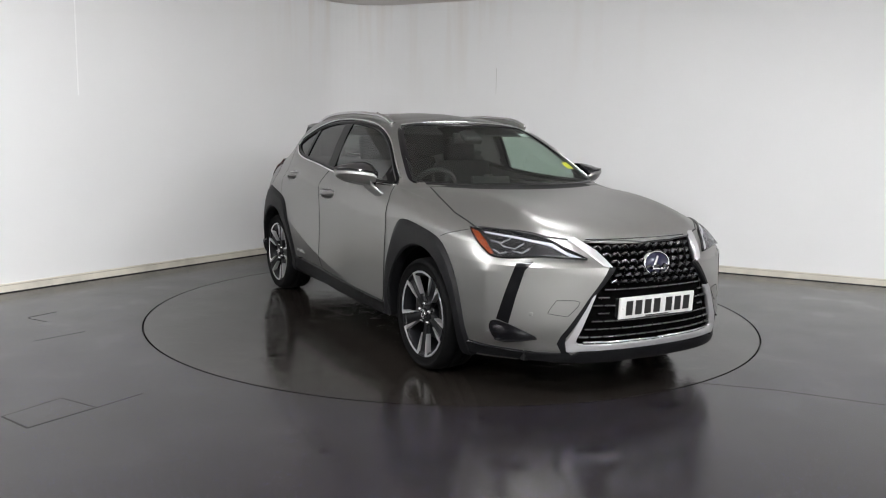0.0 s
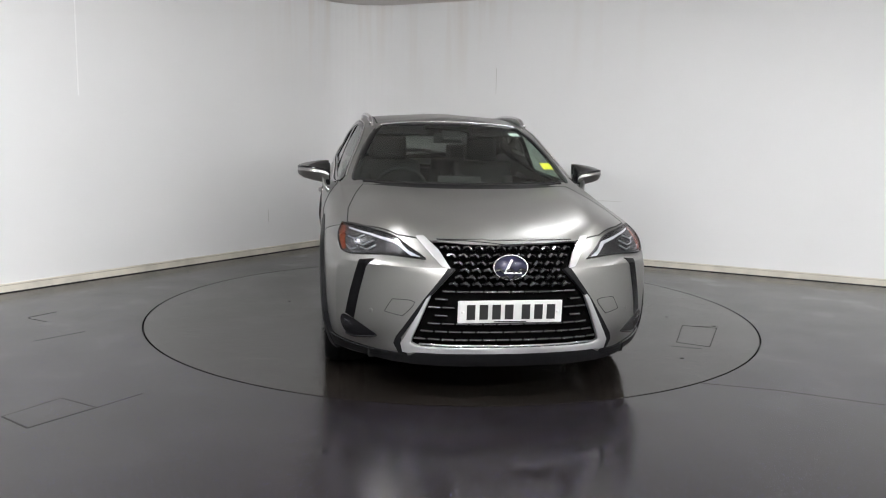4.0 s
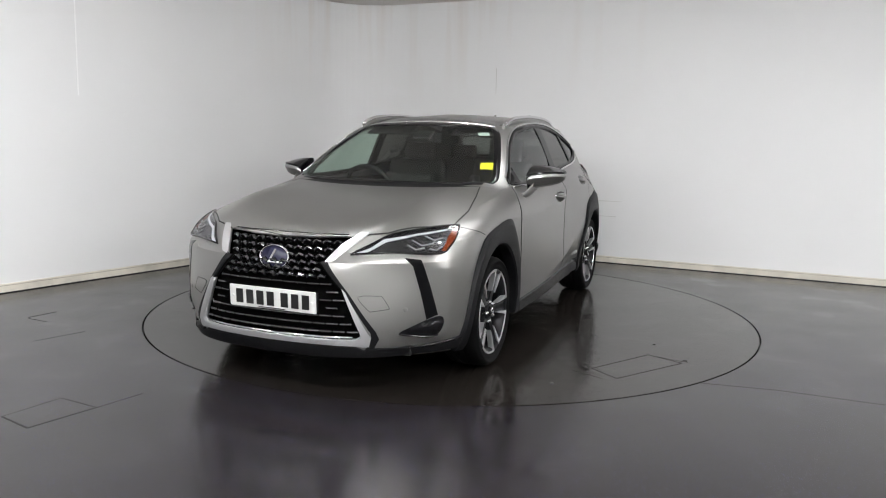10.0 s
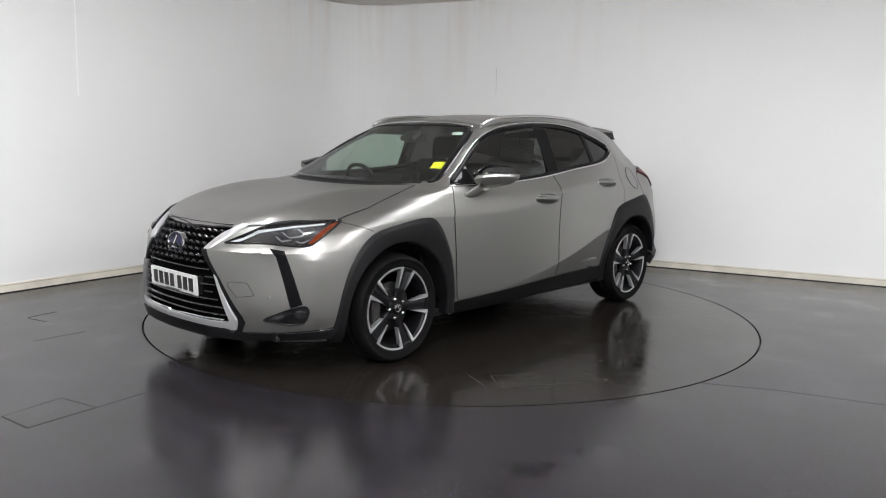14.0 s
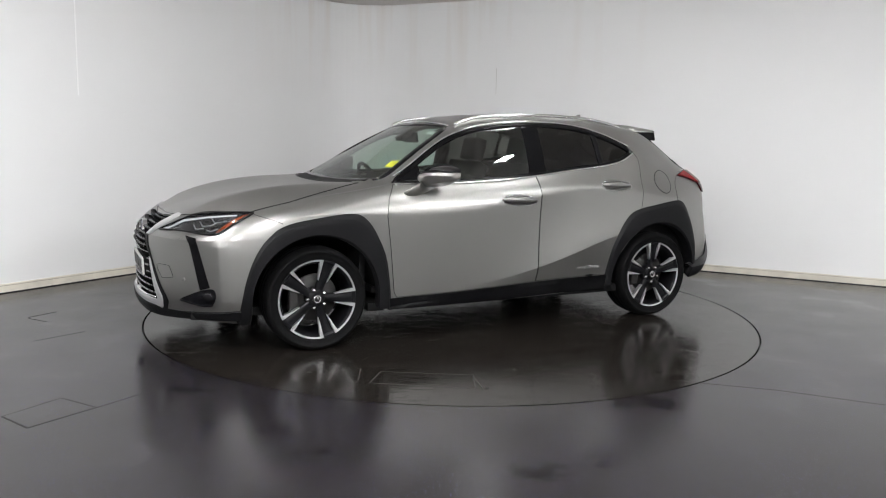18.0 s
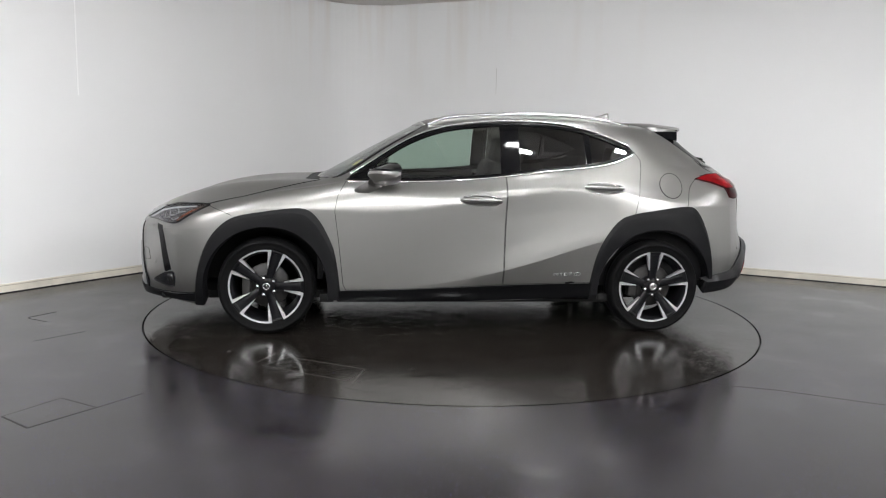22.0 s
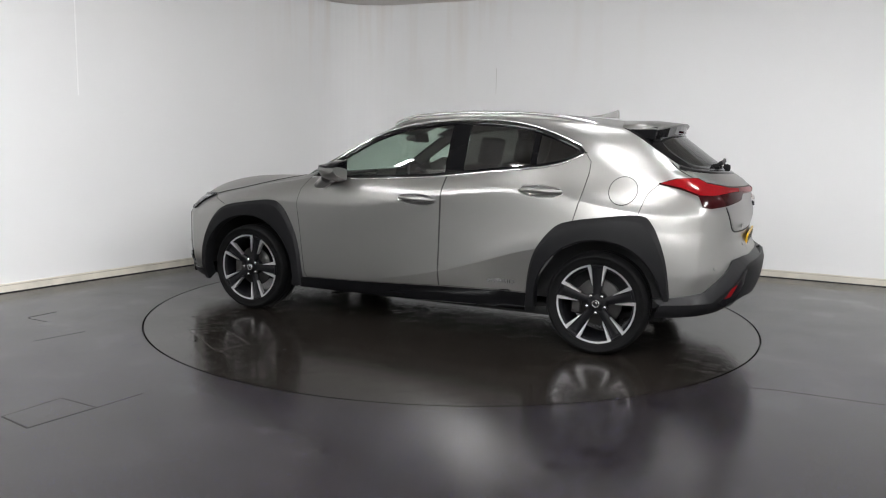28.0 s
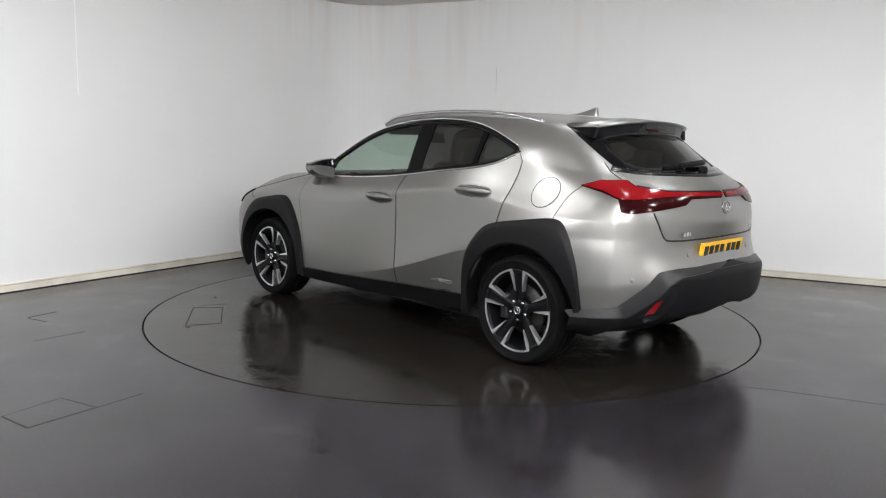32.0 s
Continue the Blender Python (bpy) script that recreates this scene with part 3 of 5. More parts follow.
ARCH_R = [(-.855, .245), (-.885, .49), (-.938, .647), (-1.046, .785), (-1.156, .830), (-1.305, .855), (-1.546, .883), (-1.628, .838), (-1.695, .70), (-1.735, .55), (-1.765, .30)]


def arch_inner(hub, r=0.385):
    return [(hub + r * math.cos(a), HUB_Z + r * math.sin(a)) for a in (math.pi * i / 24 for i in range(25))]


HOLE_F = [(HUB_F - .435, .0)] + [(HUB_F + .435 * math.cos(a), HUB_Z + .435 * math.sin(a)) for a in (math.pi * (1 - i / 16) for i in range(17))] + [(HUB_F + .435, .0)]
HOLE_R = [(x + HUB_R - HUB_F, z) for x, z in HOLE_F]
DLO = smooth_line([(.815, 1.030), (.70, 1.093), (.60, 1.160), (.406, 1.281), (.213, 1.360), (.02, 1.402), (-.268, 1.427), (-.557, 1.424), (-.75, 1.405),
                   (-.906, 1.366), (-1.063, 1.308), (-1.19, 1.250)], 4) + smooth_line([(-1.19, 1.250), (-1.11, 1.213), (-1.03, 1.178), (-.85, 1.147), (-.59, 1.119),
                   (-.27, 1.078), (.01, 1.053), (.39, 1.034), (.815, 1.030)], 4)[1:-1]
SCREEN_EDGE = [(1.02, .0), (1.015, .30), (.985, .50), (.93, .645), (.87, .715), (.60, .640), (.38, .560), (.265, .500), (.29, .30), (.305, 0)]


HANDLES = ((-.092, .908, .142, .036, .03), (-.940, .998, .142, .036, .03))     # ovals of the handle recesses: centre, half sizes, tilt
REAR_GLASS = [(0, 1.150), (.30, 1.150), (.49, 1.156), (.538, 1.172), (.530, 1.26), (.480, 1.355), (.30, 1.385), (0, 1.39)]
SPINDLE = [(0, .814), (.20, .814), (.382, .816), (.300, .69), (.40, .55), (.49, .335), (.475, .275), (.30, .268), (0, .268)]


def body_shell():
    bm = bmesh.new()
    pts = {}

    def vert(r, c, s):
        key = (r, c, s if 0 < c < _cols - 1 else 1)
        if key not in pts:
            p = GRID[r, c]
            pts[key] = bm.verts.new((p[0], p[1] * s, p[2]))
        return pts[key]

    for r in range(_rows - 1):
        for c in range(_cols - 1):
            m = (GRID[r, c] + GRID[r + 1, c] + GRID[r, c + 1] + GRID[r + 1, c + 1]) / 4
            x, y, z = m
            if inside((x, z), HOLE_F) or inside((x, z), HOLE_R):
                continue
            if r < PER_LINE - 1 and -1.0 < x < 1.0:
                continue
            if y > .7 and any(oval_rho(x, z, h) < 1.22 for h in HANDLES):
                continue
            if r >= 9 * PER_LINE - 2 and (-1.30 < x < .85) and y > .5 and inside((x, z), DLO):
                continue
            if r >= 9 * PER_LINE - 4 and x > .2 and inside((x, y), SCREEN_EDGE):
                continue
            if r >= 9 * PER_LINE - 4 and x < -1.3 and inside((y, z), REAR_GLASS):
                continue
            if x > 1.9 and inside((y, z), SPINDLE):
                continue
            for s in (1, -1):
                q = [vert(r, c, s), vert(r, c + 1, s), vert(r + 1, c + 1, s), vert(r + 1, c, s)]
                bm.faces.new(q if s > 0 else q[::-1])
    for c in range(_cols - 1):
        q = [vert(_rows - 1, c, 1), vert(_rows - 1, c + 1, 1), vert(_rows - 1, c + 1, -1), vert(_rows - 1, c, -1)]
        q = [v for i, v in enumerate(q) if v not in q[:i]]
        if len(q) > 2:
            bm.faces.new(q)
    bmesh.ops.recalc_face_normals(bm, faces=bm.faces[:])
    for f in bm.faces:
        f.smooth = True
    for row in CREASES:
        for s in (1, -1):
            for c in range(_cols - 1):
                a, b = pts.get((row, c, s if c else 1)), pts.get((row, c + 1, s if c + 1 < _cols - 1 else 1))
                e = bm.edges.get((a, b)) if a and b and GRID[row, c, 0] > -1.2 else None
                if e:
                    e.smooth = False
    return bm


shell = part("body_shell", body_shell(), PAINT, car)


# ---------------------------------------------------------------- wheels
def wheel(x, y, spoke_turn, side):
    """A wheel with its outer face towards +y of its own space, then turned for the flank."""
    ob = new("wheel")
    ob.parent = car
    ob.matrix_basis = pose(x, y, HUB_Z + 0.004, 0, 0, 0 if side > 0 else 180)
    up = Matrix.Diagonal((.97, 1, .97, 1)) @ Matrix.Rotation(radians(-90), 4, "X")      # z of the lathe becomes +y
    t = bmesh.new()
    lathe(t, [(.235, -.10), (.262, -.118), (.310, -.114), (.326, -.092), (.331, -.05), (.332, -.034), (.325, -.033), (.325, -.025), (.332, -.024), (.332, .024), (.325, .025), (.325, .033), (.332, .034), (.331, .05), (.326, .092), (.312, .112),
              (.300, .117), (.298, .113), (.275, .112), (.262, .108), (.246, .096)], 72, up)
    part("tyre", t, RUBBER, ob, "black road tyre")
    r = bmesh.new()
    lathe(r, [(.247, .095), (.255, .104), (.249, .107), (.236, .101), (.228, .085), (.222, .04), (.215, -.10)], 72, up)
    rim = part("rim", r, RIM_BLACK, ob, "gloss black alloy rim")
    for k in range(5):
        a = radians(spoke_turn + 72 * k)
        turn = Matrix.Diagonal((.97, 1, .97, 1)) @ Matrix.Rotation(a, 4, "Y")
        s = bmesh.new()
        sections = [(.030, .023, .080, .030), (.09, .026, .083, .028), (.15, .030, .090, .026), (.20, .034, .095, .024), (.248, .039, .1035, .022)]
        rows = []
        for rad, half, top, deep in sections:
            rows.append([s.verts.new(turn @ Vector((rad, yy, zz))) for yy, zz in
                         ((top - deep, -half), (top - .003, -half * .92), (top - .010, 0), (top - .003, half * .92), (top - deep, half))])
        for p, q in zip(rows, rows[1:]):
            for i in range(4):
                s.faces.new((p[i], q[i], q[i + 1], p[i + 1]))
        bmesh.ops.recalc_face_normals(s, faces=s.faces[:])
        part("spoke", s, RIM_BLACK, ob)
        for sign in (-1, 1):
            f = bmesh.new()
            edge = [(.118, .0285, .0008, .091), (.155, .0355, .0044, .0965), (.20, .0430, .0080, .1025), (.2440, .0515, .0125, .1062)]
            rows = []
            for rad, mid, half, top in edge:
                rows.append([f.verts.new(turn @ Vector((rad, yy, zz * sign))) for yy, zz in
                             ((top - .03, mid - half), (top, mid - half), (top, mid + half), (top - .03, mid + half))])
            for p, q in zip(rows, rows[1:]):
                for i in range(4):
                    f.faces.new((p[i], q[i], q[(i + 1) % 4], p[(i + 1) % 4]))
            f.faces.new(rows[-1])
            bmesh.ops.recalc_face_normals(f, faces=f.faces[:])
            f.normal_update()
            part("spoke_edge", f, RIM_CUT, ob, "bright machined spoke edge", smooth=False)
        e = bmesh.new()
        rows = []
        for i in range(13):
            g = radians(spoke_turn + 72 * k + 9.2 + 53.6 * i / 12)
            rows.append([e.verts.new((.97 * rad * math.cos(g), yy, -.97 * rad * math.sin(g))) for rad, yy in ((.2550, .1040), (.2535, .1080), (.2430, .1066), (.2415, .1000))])
        for p, q in zip(rows, rows[1:]):
            for i in range(3):
                e.faces.new((p[i], q[i], q[i + 1], p[i + 1]))
        bmesh.ops.recalc_face_normals(e, faces=e.faces[:])
        part("rim_edge", e, RIM_CUT, ob, "bright machined rim edge", smooth=False)
        b = bmesh.new()
        lathe(b, [(.0001, .097), (.008, .096), (.0115, .091), (.0115, .066)], 12, Matrix.Rotation(radians(spoke_turn + 36 + 72 * k), 4, "Y") @ pose(.058, 0, 0) @ up)
        part("wheel_nut", b, SATIN, ob)
    h = bmesh.new()
    lathe(h, [(.0001, .084), (.040, .081), (.066, .070), (.072, .055), (.072, .03)], 40, up)
    part("hub", h, RIM_BLACK, ob)
    c = bmesh.new()
    lathe(c, [(.0001, .0985), (.026, .0975), (.031, .094), (.032, .084)], 32, up)
    part("centre_cap", c, GLOSS_BLACK, ob, "black centre cap")
    o = bmesh.new()
    lathe(o, [(.0175, .0980), (.0185, .1000), (.0235, .1000), (.0245, .0975)], 32, up)
    box(o, (.006, .004, .026), pose(-.004, .0992, .002, 0, 18, 0), .001, 1)
    part("cap_emblem", o, CHROME, ob)
    d = bmesh.new()
    lathe(d, [(.06, .028), (.150, .028), (.152, .024), (.152, .010), (.06, .010)], 48, up)
    part("brake_disc", d, DISC, ob, "grey steel brake disc")
    g = bmesh.new()
    box(g, (.06, .07, .15), pose(.135, .025, 0), .015)
    part("brake_caliper", g, CALIPER, ob, "dull cast brake caliper")
    return ob


DISC = mottled("brushed_steel_disc", (0.016, 0.0155, 0.015), 0.15, 20.0, 200.0, 0.5, 0.05, metal=0.2)
CALIPER = mottled("cast_caliper", (0.035, 0.034, 0.033), 0.15, 20.0, 200.0, 0.5, 0.1, metal=0.5)
for sx, turn_l, turn_r in ((HUB_F, 180, 20), (HUB_R, -18, 40)):
    wheel(sx, .775, turn_l, 1)
    wheel(sx, -.775, turn_r, -1)


# ---------------------------------------------------------------- body parts laid on the shell
DIAG = Vector((math.cos(radians(40)), math.sin(radians(40)), 0))        # towards the front left corner
TAILD = Vector((-math.cos(radians(45)), math.sin(radians(45)), 0))      # towards the rear left corner
AMBER = mat("amber_reflector", (0.15, 0.024, 0.003), 0.15, 0.0, 0.6)
LAMP_DARK = mat("lamp_housing", (0.018, 0.018, 0.019), 0.25, 0.2, 0.2)
LAMP_CHROME = mat("lamp_reflector", (0.30, 0.305, 0.31), 0.35, 0.6)
TRIM = mat("silver_trim", (0.52, 0.52, 0.53), 0.30, 0.65, 0.3)
DRL = mat("white_light_guide", (0.45, 0.46, 0.48), 0.3, 0.1, 0.6)
RED = mat("bright_red_lens", (0.155, 0.004, 0.006), 0.13, 0.0, 0.0, 0.12)
DARK_RED = mat("smoked_red_lens", (0.019, 0.002, 0.0025), 0.12, 0.0, 0.0, 0.10)
PLATE_WHITE = mat("white_number_plate", (0.62, 0.62, 0.61), 0.35, 0.0, 0.3)
PLATE_YELLOW = mat("yellow_number_plate", (0.80, 0.45, 0.01), 0.35, 0.0, 0.3)
INK = mat("black_ink", (0.01, 0.01, 0.01), 0.4)
BLUE = mat("deep_blue_emblem", (0.010, 0.010, 0.036), 0.35, 0.0, 0.1)
CABIN = mottled("dark_cabin_trim", (0.009, 0.009, 0.0095), 0.15, 6.0, 250.0, 0.65, 0.15, spec=0.2)
SEAT_CLOTH = mottled("black_seat_cover", (0.007, 0.007, 0.0075), 0.2, 9.0, 350.0, 0.7, 0.3, spec=0.15)
LINING = mottled("grey_headlining", (0.035, 0.034, 0.032), 0.06, 4.0, 300.0, 0.9, 0.1)
STICKER_Y = mat("yellow_sticker", (0.85, 0.78, 0.03), 0.5)
STICKER_W = mat("pale_sticker", (0.62, 0.70, 0.66), 0.5)
# dark tint stands in for the dark flank that the mirrors reflect
INTERIOR_MIRROR = mat("mirror_glass", (0.36, 0.38, 0.39), 0.02, 1.0)


def full(half):
    """A closed outline from its left half, whose ends lie on the middle line; the second coordinate is across."""
    return half + [(x, -y) for x, y in reversed(half) if abs(y) > 1e-6]


def full_end(half):
    """As full(), where the first coordinate is across."""
    return half + [(-y, z) for y, z in reversed(half) if abs(y) > 1e-6]


# --- wheel-arch and sill cladding
for outer, hub in ((ARCH_F, HUB_F), (ARCH_R, HUB_R)):
    feet = (.235, .205) if hub > 0 else (.31, .25)
    inner = [(hub + .398, feet[1])] + arch_inner(hub, .398) + [(hub - .398, feet[0])]
    profile = ((0, -.006), (0, .004), (.20, .020), (.23, .021), (.50, .022), (.93, .021), (1, .012), (1, -.05))
    both("arch_cladding", strip(smooth_line(outer, 4), inner, SIDE, profile), CLADDING, car, "grey-black plastic wheel-arch cladding")
    liner = bmesh.new()
    rows = []
    for i in range(25):
        a = math.pi * i / 24
        rows.append([liner.verts.new((hub + .43 * math.cos(a), y, HUB_Z + .43 * math.sin(a))) for y in (.862, .50)])
    for p, q in zip(rows, rows[1:]):
        liner.faces.new((p[0], q[0], q[1], p[1]))
    liner.faces.new([r[1] for r in rows])
    both("wheel_well", liner, LINER, car)
both("sill_cladding", patch([(.86, .224), (.86, .293), (.38, .305), (-.27, .331), (-.90, .347), (-.90, .246), (-.60, .238), (0, .226)], SIDE, .014, .03, .05), SATIN_BLACK, car,
     "black plastic sill strip")

# --- doors
FRONT_DOOR = [(.802, .300), (.822, .335), (.850, .62), (.876, .83), (.857, .93), (.806, 1.016), (.39, 1.026), (.01, 1.044), (-.268, 1.070), (-.258, .743), (-.253, .338), (.38, .310)]
REAR_DOOR = [(-.259, .340), (-.264, .743), (-.274, 1.071), (-.59, 1.111), (-.85, 1.139), (-1.03, 1.170), (-1.12, 1.207), (-1.185, 1.240), (-1.222, 1.19), (-1.222, 1.13), (-1.195, .98),
             (-1.162, .84), (-1.05, .60), (-.875, .352)]
CREASE = [(float(p[0]), float(p[2])) for p in GRID[3 * PER_LINE] if -1.25 < p[0] < .95]


def crease_at(x):
    return float(np.interp(-x, [-p[0] for p in CREASE], [p[1] for p in CREASE]))


def split_outline(edge):
    """The parts of an outline above and below the door's crease; both end on it."""
    line = dense(edge, .02, True)
    n = len(line)
    over = [z > crease_at(x) for x, z in line]
    halves = []
    for side, off in ((True, .0003), (False, -.0003)):
        start = next(i for i in range(n) if over[i] == side and over[i - 1] != side)
        run = []
        k = start
        while over[k % n] == side:
            run.append(line[k % n])
            k += 1
        a, b = run[-1][0], run[0][0]
        fill = [(a + (b - a) * i / 40, crease_at(a + (b - a) * i / 40) + off) for i in range(41)]
        halves.append([p for p in run if abs(p[1] - crease_at(p[0])) > .004] + fill)
    return halves


def door_skin(edge, spot):
    """A door's outer skin with a crisp crease along its foot."""
    upper, lower = split_outline(edge)
    bm = patch(upper, SIDE, .0035, .012, .02, spot)
    low = patch(lower, SIDE, .0035, .012, .02)
    layer = low.verts.layers.float_vector.get("lie")
    target = bm.verts.layers.float_vector.get("lie")
    twin = {}
    for v in low.verts:
        w = bm.verts.new(v.co)
        w[target] = v[layer]
        twin[v] = w
    for f in low.faces:
        bm.faces.new([twin[v] for v in f.verts]).smooth = True
    low.free()
    return bm


doors = {}
for key, edge in (("front", FRONT_DOOR), ("rear", REAR_DOOR)):
    spot = HANDLES[0 if key == "front" else 1]
    door = both("door", door_skin(edge, spot), PAINT, car)
    doors[key] = door
    for d, s in zip(door, (1, -1)):
        r = ribbon(dense(edge, .03, True), SIDE, .0046, .0042, .003, True)
        part("shut_line", r if s > 0 else mirrored(r), SEAM, d)
    cx, cz, wide, tall, lean = spot
    ring = [(cx + wide * math.cos(a), cz + math.sin(a) * tall + wide * math.cos(a) * lean) for a in (2 * math.pi * i / 28 for i in range(28))]
    cup = bmesh.new()
    rows = []
    for rho in (1.0, .985, .95, .88, .75, .5, .25, .02):
        row = []
        for i in range(28):
            a = 2 * math.pi * i / 28
            p, n = lay(cx + wide * rho * math.cos(a), cz + rho * (math.sin(a) * tall + wide * math.cos(a) * lean), SIDE)
            row.append(cup.verts.new(p + n * (.0035 - .052 * (1 - rho**2.2)**.8)))
        rows.append(row)
    for p, q in zip(rows, rows[1:]):
        for i in range(28):
            cup.faces.new((p[i], p[(i + 1) % 28], q[(i + 1) % 28], q[i]))
    bmesh.ops.recalc_face_normals(cup, faces=cup.faces[:])
    hit, nor = lay(cx, cz, SIDE)
    bar = bmesh.new()
    rows = []
    for i in range(13):
        u = i / 12 * 2 - 1
        w = .0165 * (1 - .50 * abs(u)**3)
        lift = .004 + .022 * (1 - abs(u)**2.2)
        rows.append([bar.verts.new(lay(cx + .138 * u, cz + .006 + .138 * lean * u, SIDE)[0] + Vector((0, lift + dy, dz)))
                     for dy, dz in ((-.012, -w), (0, -w * .8), (.005, 0), (0, w * .8), (-.012, w))])
    for p, q in zip(rows, rows[1:]):
        for k in range(4):
            bar.faces.new((p[k], q[k], q[k + 1], p[k + 1]))
    bmesh.ops.recalc_face_normals(bar, faces=bar.faces[:])
    trim = ribbon([(cx + .120 * u, cz + .021 + .12 * lean * u) for u in (i / 6 - 1 for i in range(13))], SIDE, .005, .016, .010)
    rim = ribbon(ring, SIDE, .004, .0055, .004, True)
    for d, s in zip(door, (1, -1)):
        side = (lambda b: b.copy()) if s > 0 else mirrored
        c = part("handle_cup", side(cup), PAINT, d)
        part("handle_rim", side(rim), SATIN, d, "thin bright handle surround")
        part("handle", side(bar), PAINT, d, "body-coloured door handle")
        part("handle_trim", side(trim), CHROME, d, "bright handle strip")

# --- fuel flap, wing and bumper joints, badge
flap = patch([(-1.438 + .083 * math.cos(a), 1.021 + .083 * math.sin(a)) for a in (2 * math.pi * i / 32 for i in range(32))], SIDE, .003, .008, .03)
fuel = part("fuel_flap", flap, PAINT, car, "round body-coloured fuel flap")
part("shut_line", ribbon([(-1.438 + .084 * math.cos(a), 1.021 + .084 * math.sin(a)) for a in (2 * math.pi * i / 40 for i in range(40))], SIDE, .005, .004, .003, True), SEAM, fuel)
both("bumper_joint", ribbon(smooth_line([(-1.545, .885), (-1.560, .94), (-1.585, 1.01), (-1.64, 1.067)], 5), SIDE, .0045, .0015, .003), SEAM, car)
both("bumper_joint", ribbon(smooth_line([(1.54, .795), (1.60, .818), (1.69, .846)], 5), SIDE, .0045, .0015, .003), SEAM, car)


def letters(text, size, depth):
    """Upright letters as a mesh in the x-y plane, centred."""
    c = bpy.data.curves.new("letters", "FONT")
    c.body, c.size, c.extrude, c.align_x, c.align_y = text, size, depth, "CENTER", "CENTER"
    ob = new("letters", c)
    me = bpy.data.meshes.new_from_object(ob.evaluated_get(bpy.context.evaluated_depsgraph_get()))
    bpy.data.objects.remove(ob)
    bpy.data.curves.remove(c)
    bm = bmesh.new()
    bm.from_mesh(me)
    bpy.data.meshes.remove(me)
    return bm


hit, nor = lay(-.70, .412, SIDE)
for s in (1, -1):
    word = letters("HYBRID", .036, .0012)
    bmesh.ops.transform(word, matrix=Matrix.Diagonal((1.55, 1, 1, 1)), verts=word.verts)
    place = Matrix.Translation((hit.x, (hit.y + .007) * s, hit.z)) @ Matrix.Rotation(radians(180 if s > 0 else 0), 4, "Z") @ Matrix.Rotation(radians(90), 4, "X")
    bmesh.ops.transform(word, matrix=place, verts=word.verts)
    part("door_badge", word, CHROME, doors["rear"][0 if s > 0 else 1], "small bright lettered badge", smooth=False)

# --- bonnet
BONNET = [(2.138, 0), (2.130, .20), (2.092, .37), (2.00, .53), (1.83, .69), (1.70, .772), (1.463, .760), (1.195, .708), (.985, .655), (1.005, .61), (1.06, .52), (1.095, .40), (1.105, .2), (1.105, 0)]
bonnet = part("bonnet", patch(full(BONNET), TOP, .0035, .010, .026), PAINT, car, "champagne metallic bonnet")
part("shut_line", ribbon(dense(full(BONNET)[:-1], .03, True), TOP, .008, .0045, .003, True), SEAM, bonnet)
part("cowl_panel", patch(full([(1.105, 0), (1.10, .35), (1.055, .51), (1.0, .60), (.99, .50), (1.02, .30), (1.03, 0)]), TOP, .002, .01, .05), CLADDING, car, "black plastic cowl below the windscreen")

# --- glass
def fair(bm, up):
    """Smooths a pane into one even curve: the coordinate 'up' as a quadratic (for the screen cubic) of the other two."""
    a, b = [k for k in (0, 1, 2) if k != up]
    p = np.array([v.co for v in bm.verts])
    c = p.mean(axis=0)
    u, w = p[:, a] - c[a], p[:, b] - c[b]
    terms = np.stack([np.ones_like(u), u, w, u * u, u * w, w * w], 1)
    k = np.linalg.lstsq(terms, p[:, up], rcond=None)[0]
    layer = bm.verts.layers.float_vector.get("lie")
    for v, z, du, dw in zip(bm.verts, terms @ k, k[1] + 2 * k[3] * u + k[4] * w, k[2] + k[4] * u + 2 * k[5] * w):
        v.co[up] = z
        n = [0.0, 0.0, 0.0]
        n[a], n[b], n[up] = -du, -dw, 1.0
        n = Vector(n).normalized()
        v[layer] = n if n.dot(v[layer]) > 0 else -n
    return bm


SCREEN = full(SCREEN_EDGE)
screen = part("windscreen", fair(patch(SCREEN, TOP, -.004, 0, .05), 2), GLASS, car, "green-tinted windscreen")
screen.visible_shadow = False
part("screen_border", ribbon(dense(SCREEN, .035, True), TOP, .052, .001, .008, True, 3), GLOSS_BLACK, screen, "black printed border")
part("screen_trim", ribbon([(.268, y / 20 * .50) for y in range(-20, 21)], TOP, .014, .006, .008), CHROME, screen)
part("sticker", patch([(.715, .56), (.680, .638), (.742, .655), (.775, .575)], TOP, -.009, .001, .05), STICKER_Y, screen, "yellow sticker on the glass")
part("sticker", patch([(.375, .41), (.352, .482), (.388, .508), (.412, .432)], TOP, -.009, .001, .05), STICKER_W, screen, "small pale sticker on the glass")
for name, lo, hi, material in (("front", -.238, .62, GLASS), ("rear", -.835, -.375, PRIVACY), ("quarter", -1.30, -.865, PRIVACY)):
    edge = [(min(max(x, lo), hi), z) for x, z in DLO]
    clean = []
    for p in edge:
        if not clean or abs(p[0] - clean[-1][0]) + abs(p[1] - clean[-1][1]) > 1e-4:
            clean.append(p)
    # drop runs along the cut so that only their ends stay
    keep = [p for i, p in enumerate(clean) if not (clean[i - 1][0] == p[0] == clean[(i + 1) % len(clean)][0])]
    pair = both("side_window", fair(patch(keep, SIDE, -.010, 0, .05), 1), material, car, "clear green-tinted door glass" if name == "front" else "dark privacy glass")
    for w in pair:
        w.visible_shadow = False


def cut_dlo(lo, hi):
    edge = [(min(max(x, lo), hi), z) for x, z in DLO]
    return [p for i, p in enumerate(edge) if not (edge[i - 1][0] == p[0] == edge[(i + 1) % len(edge)][0])]


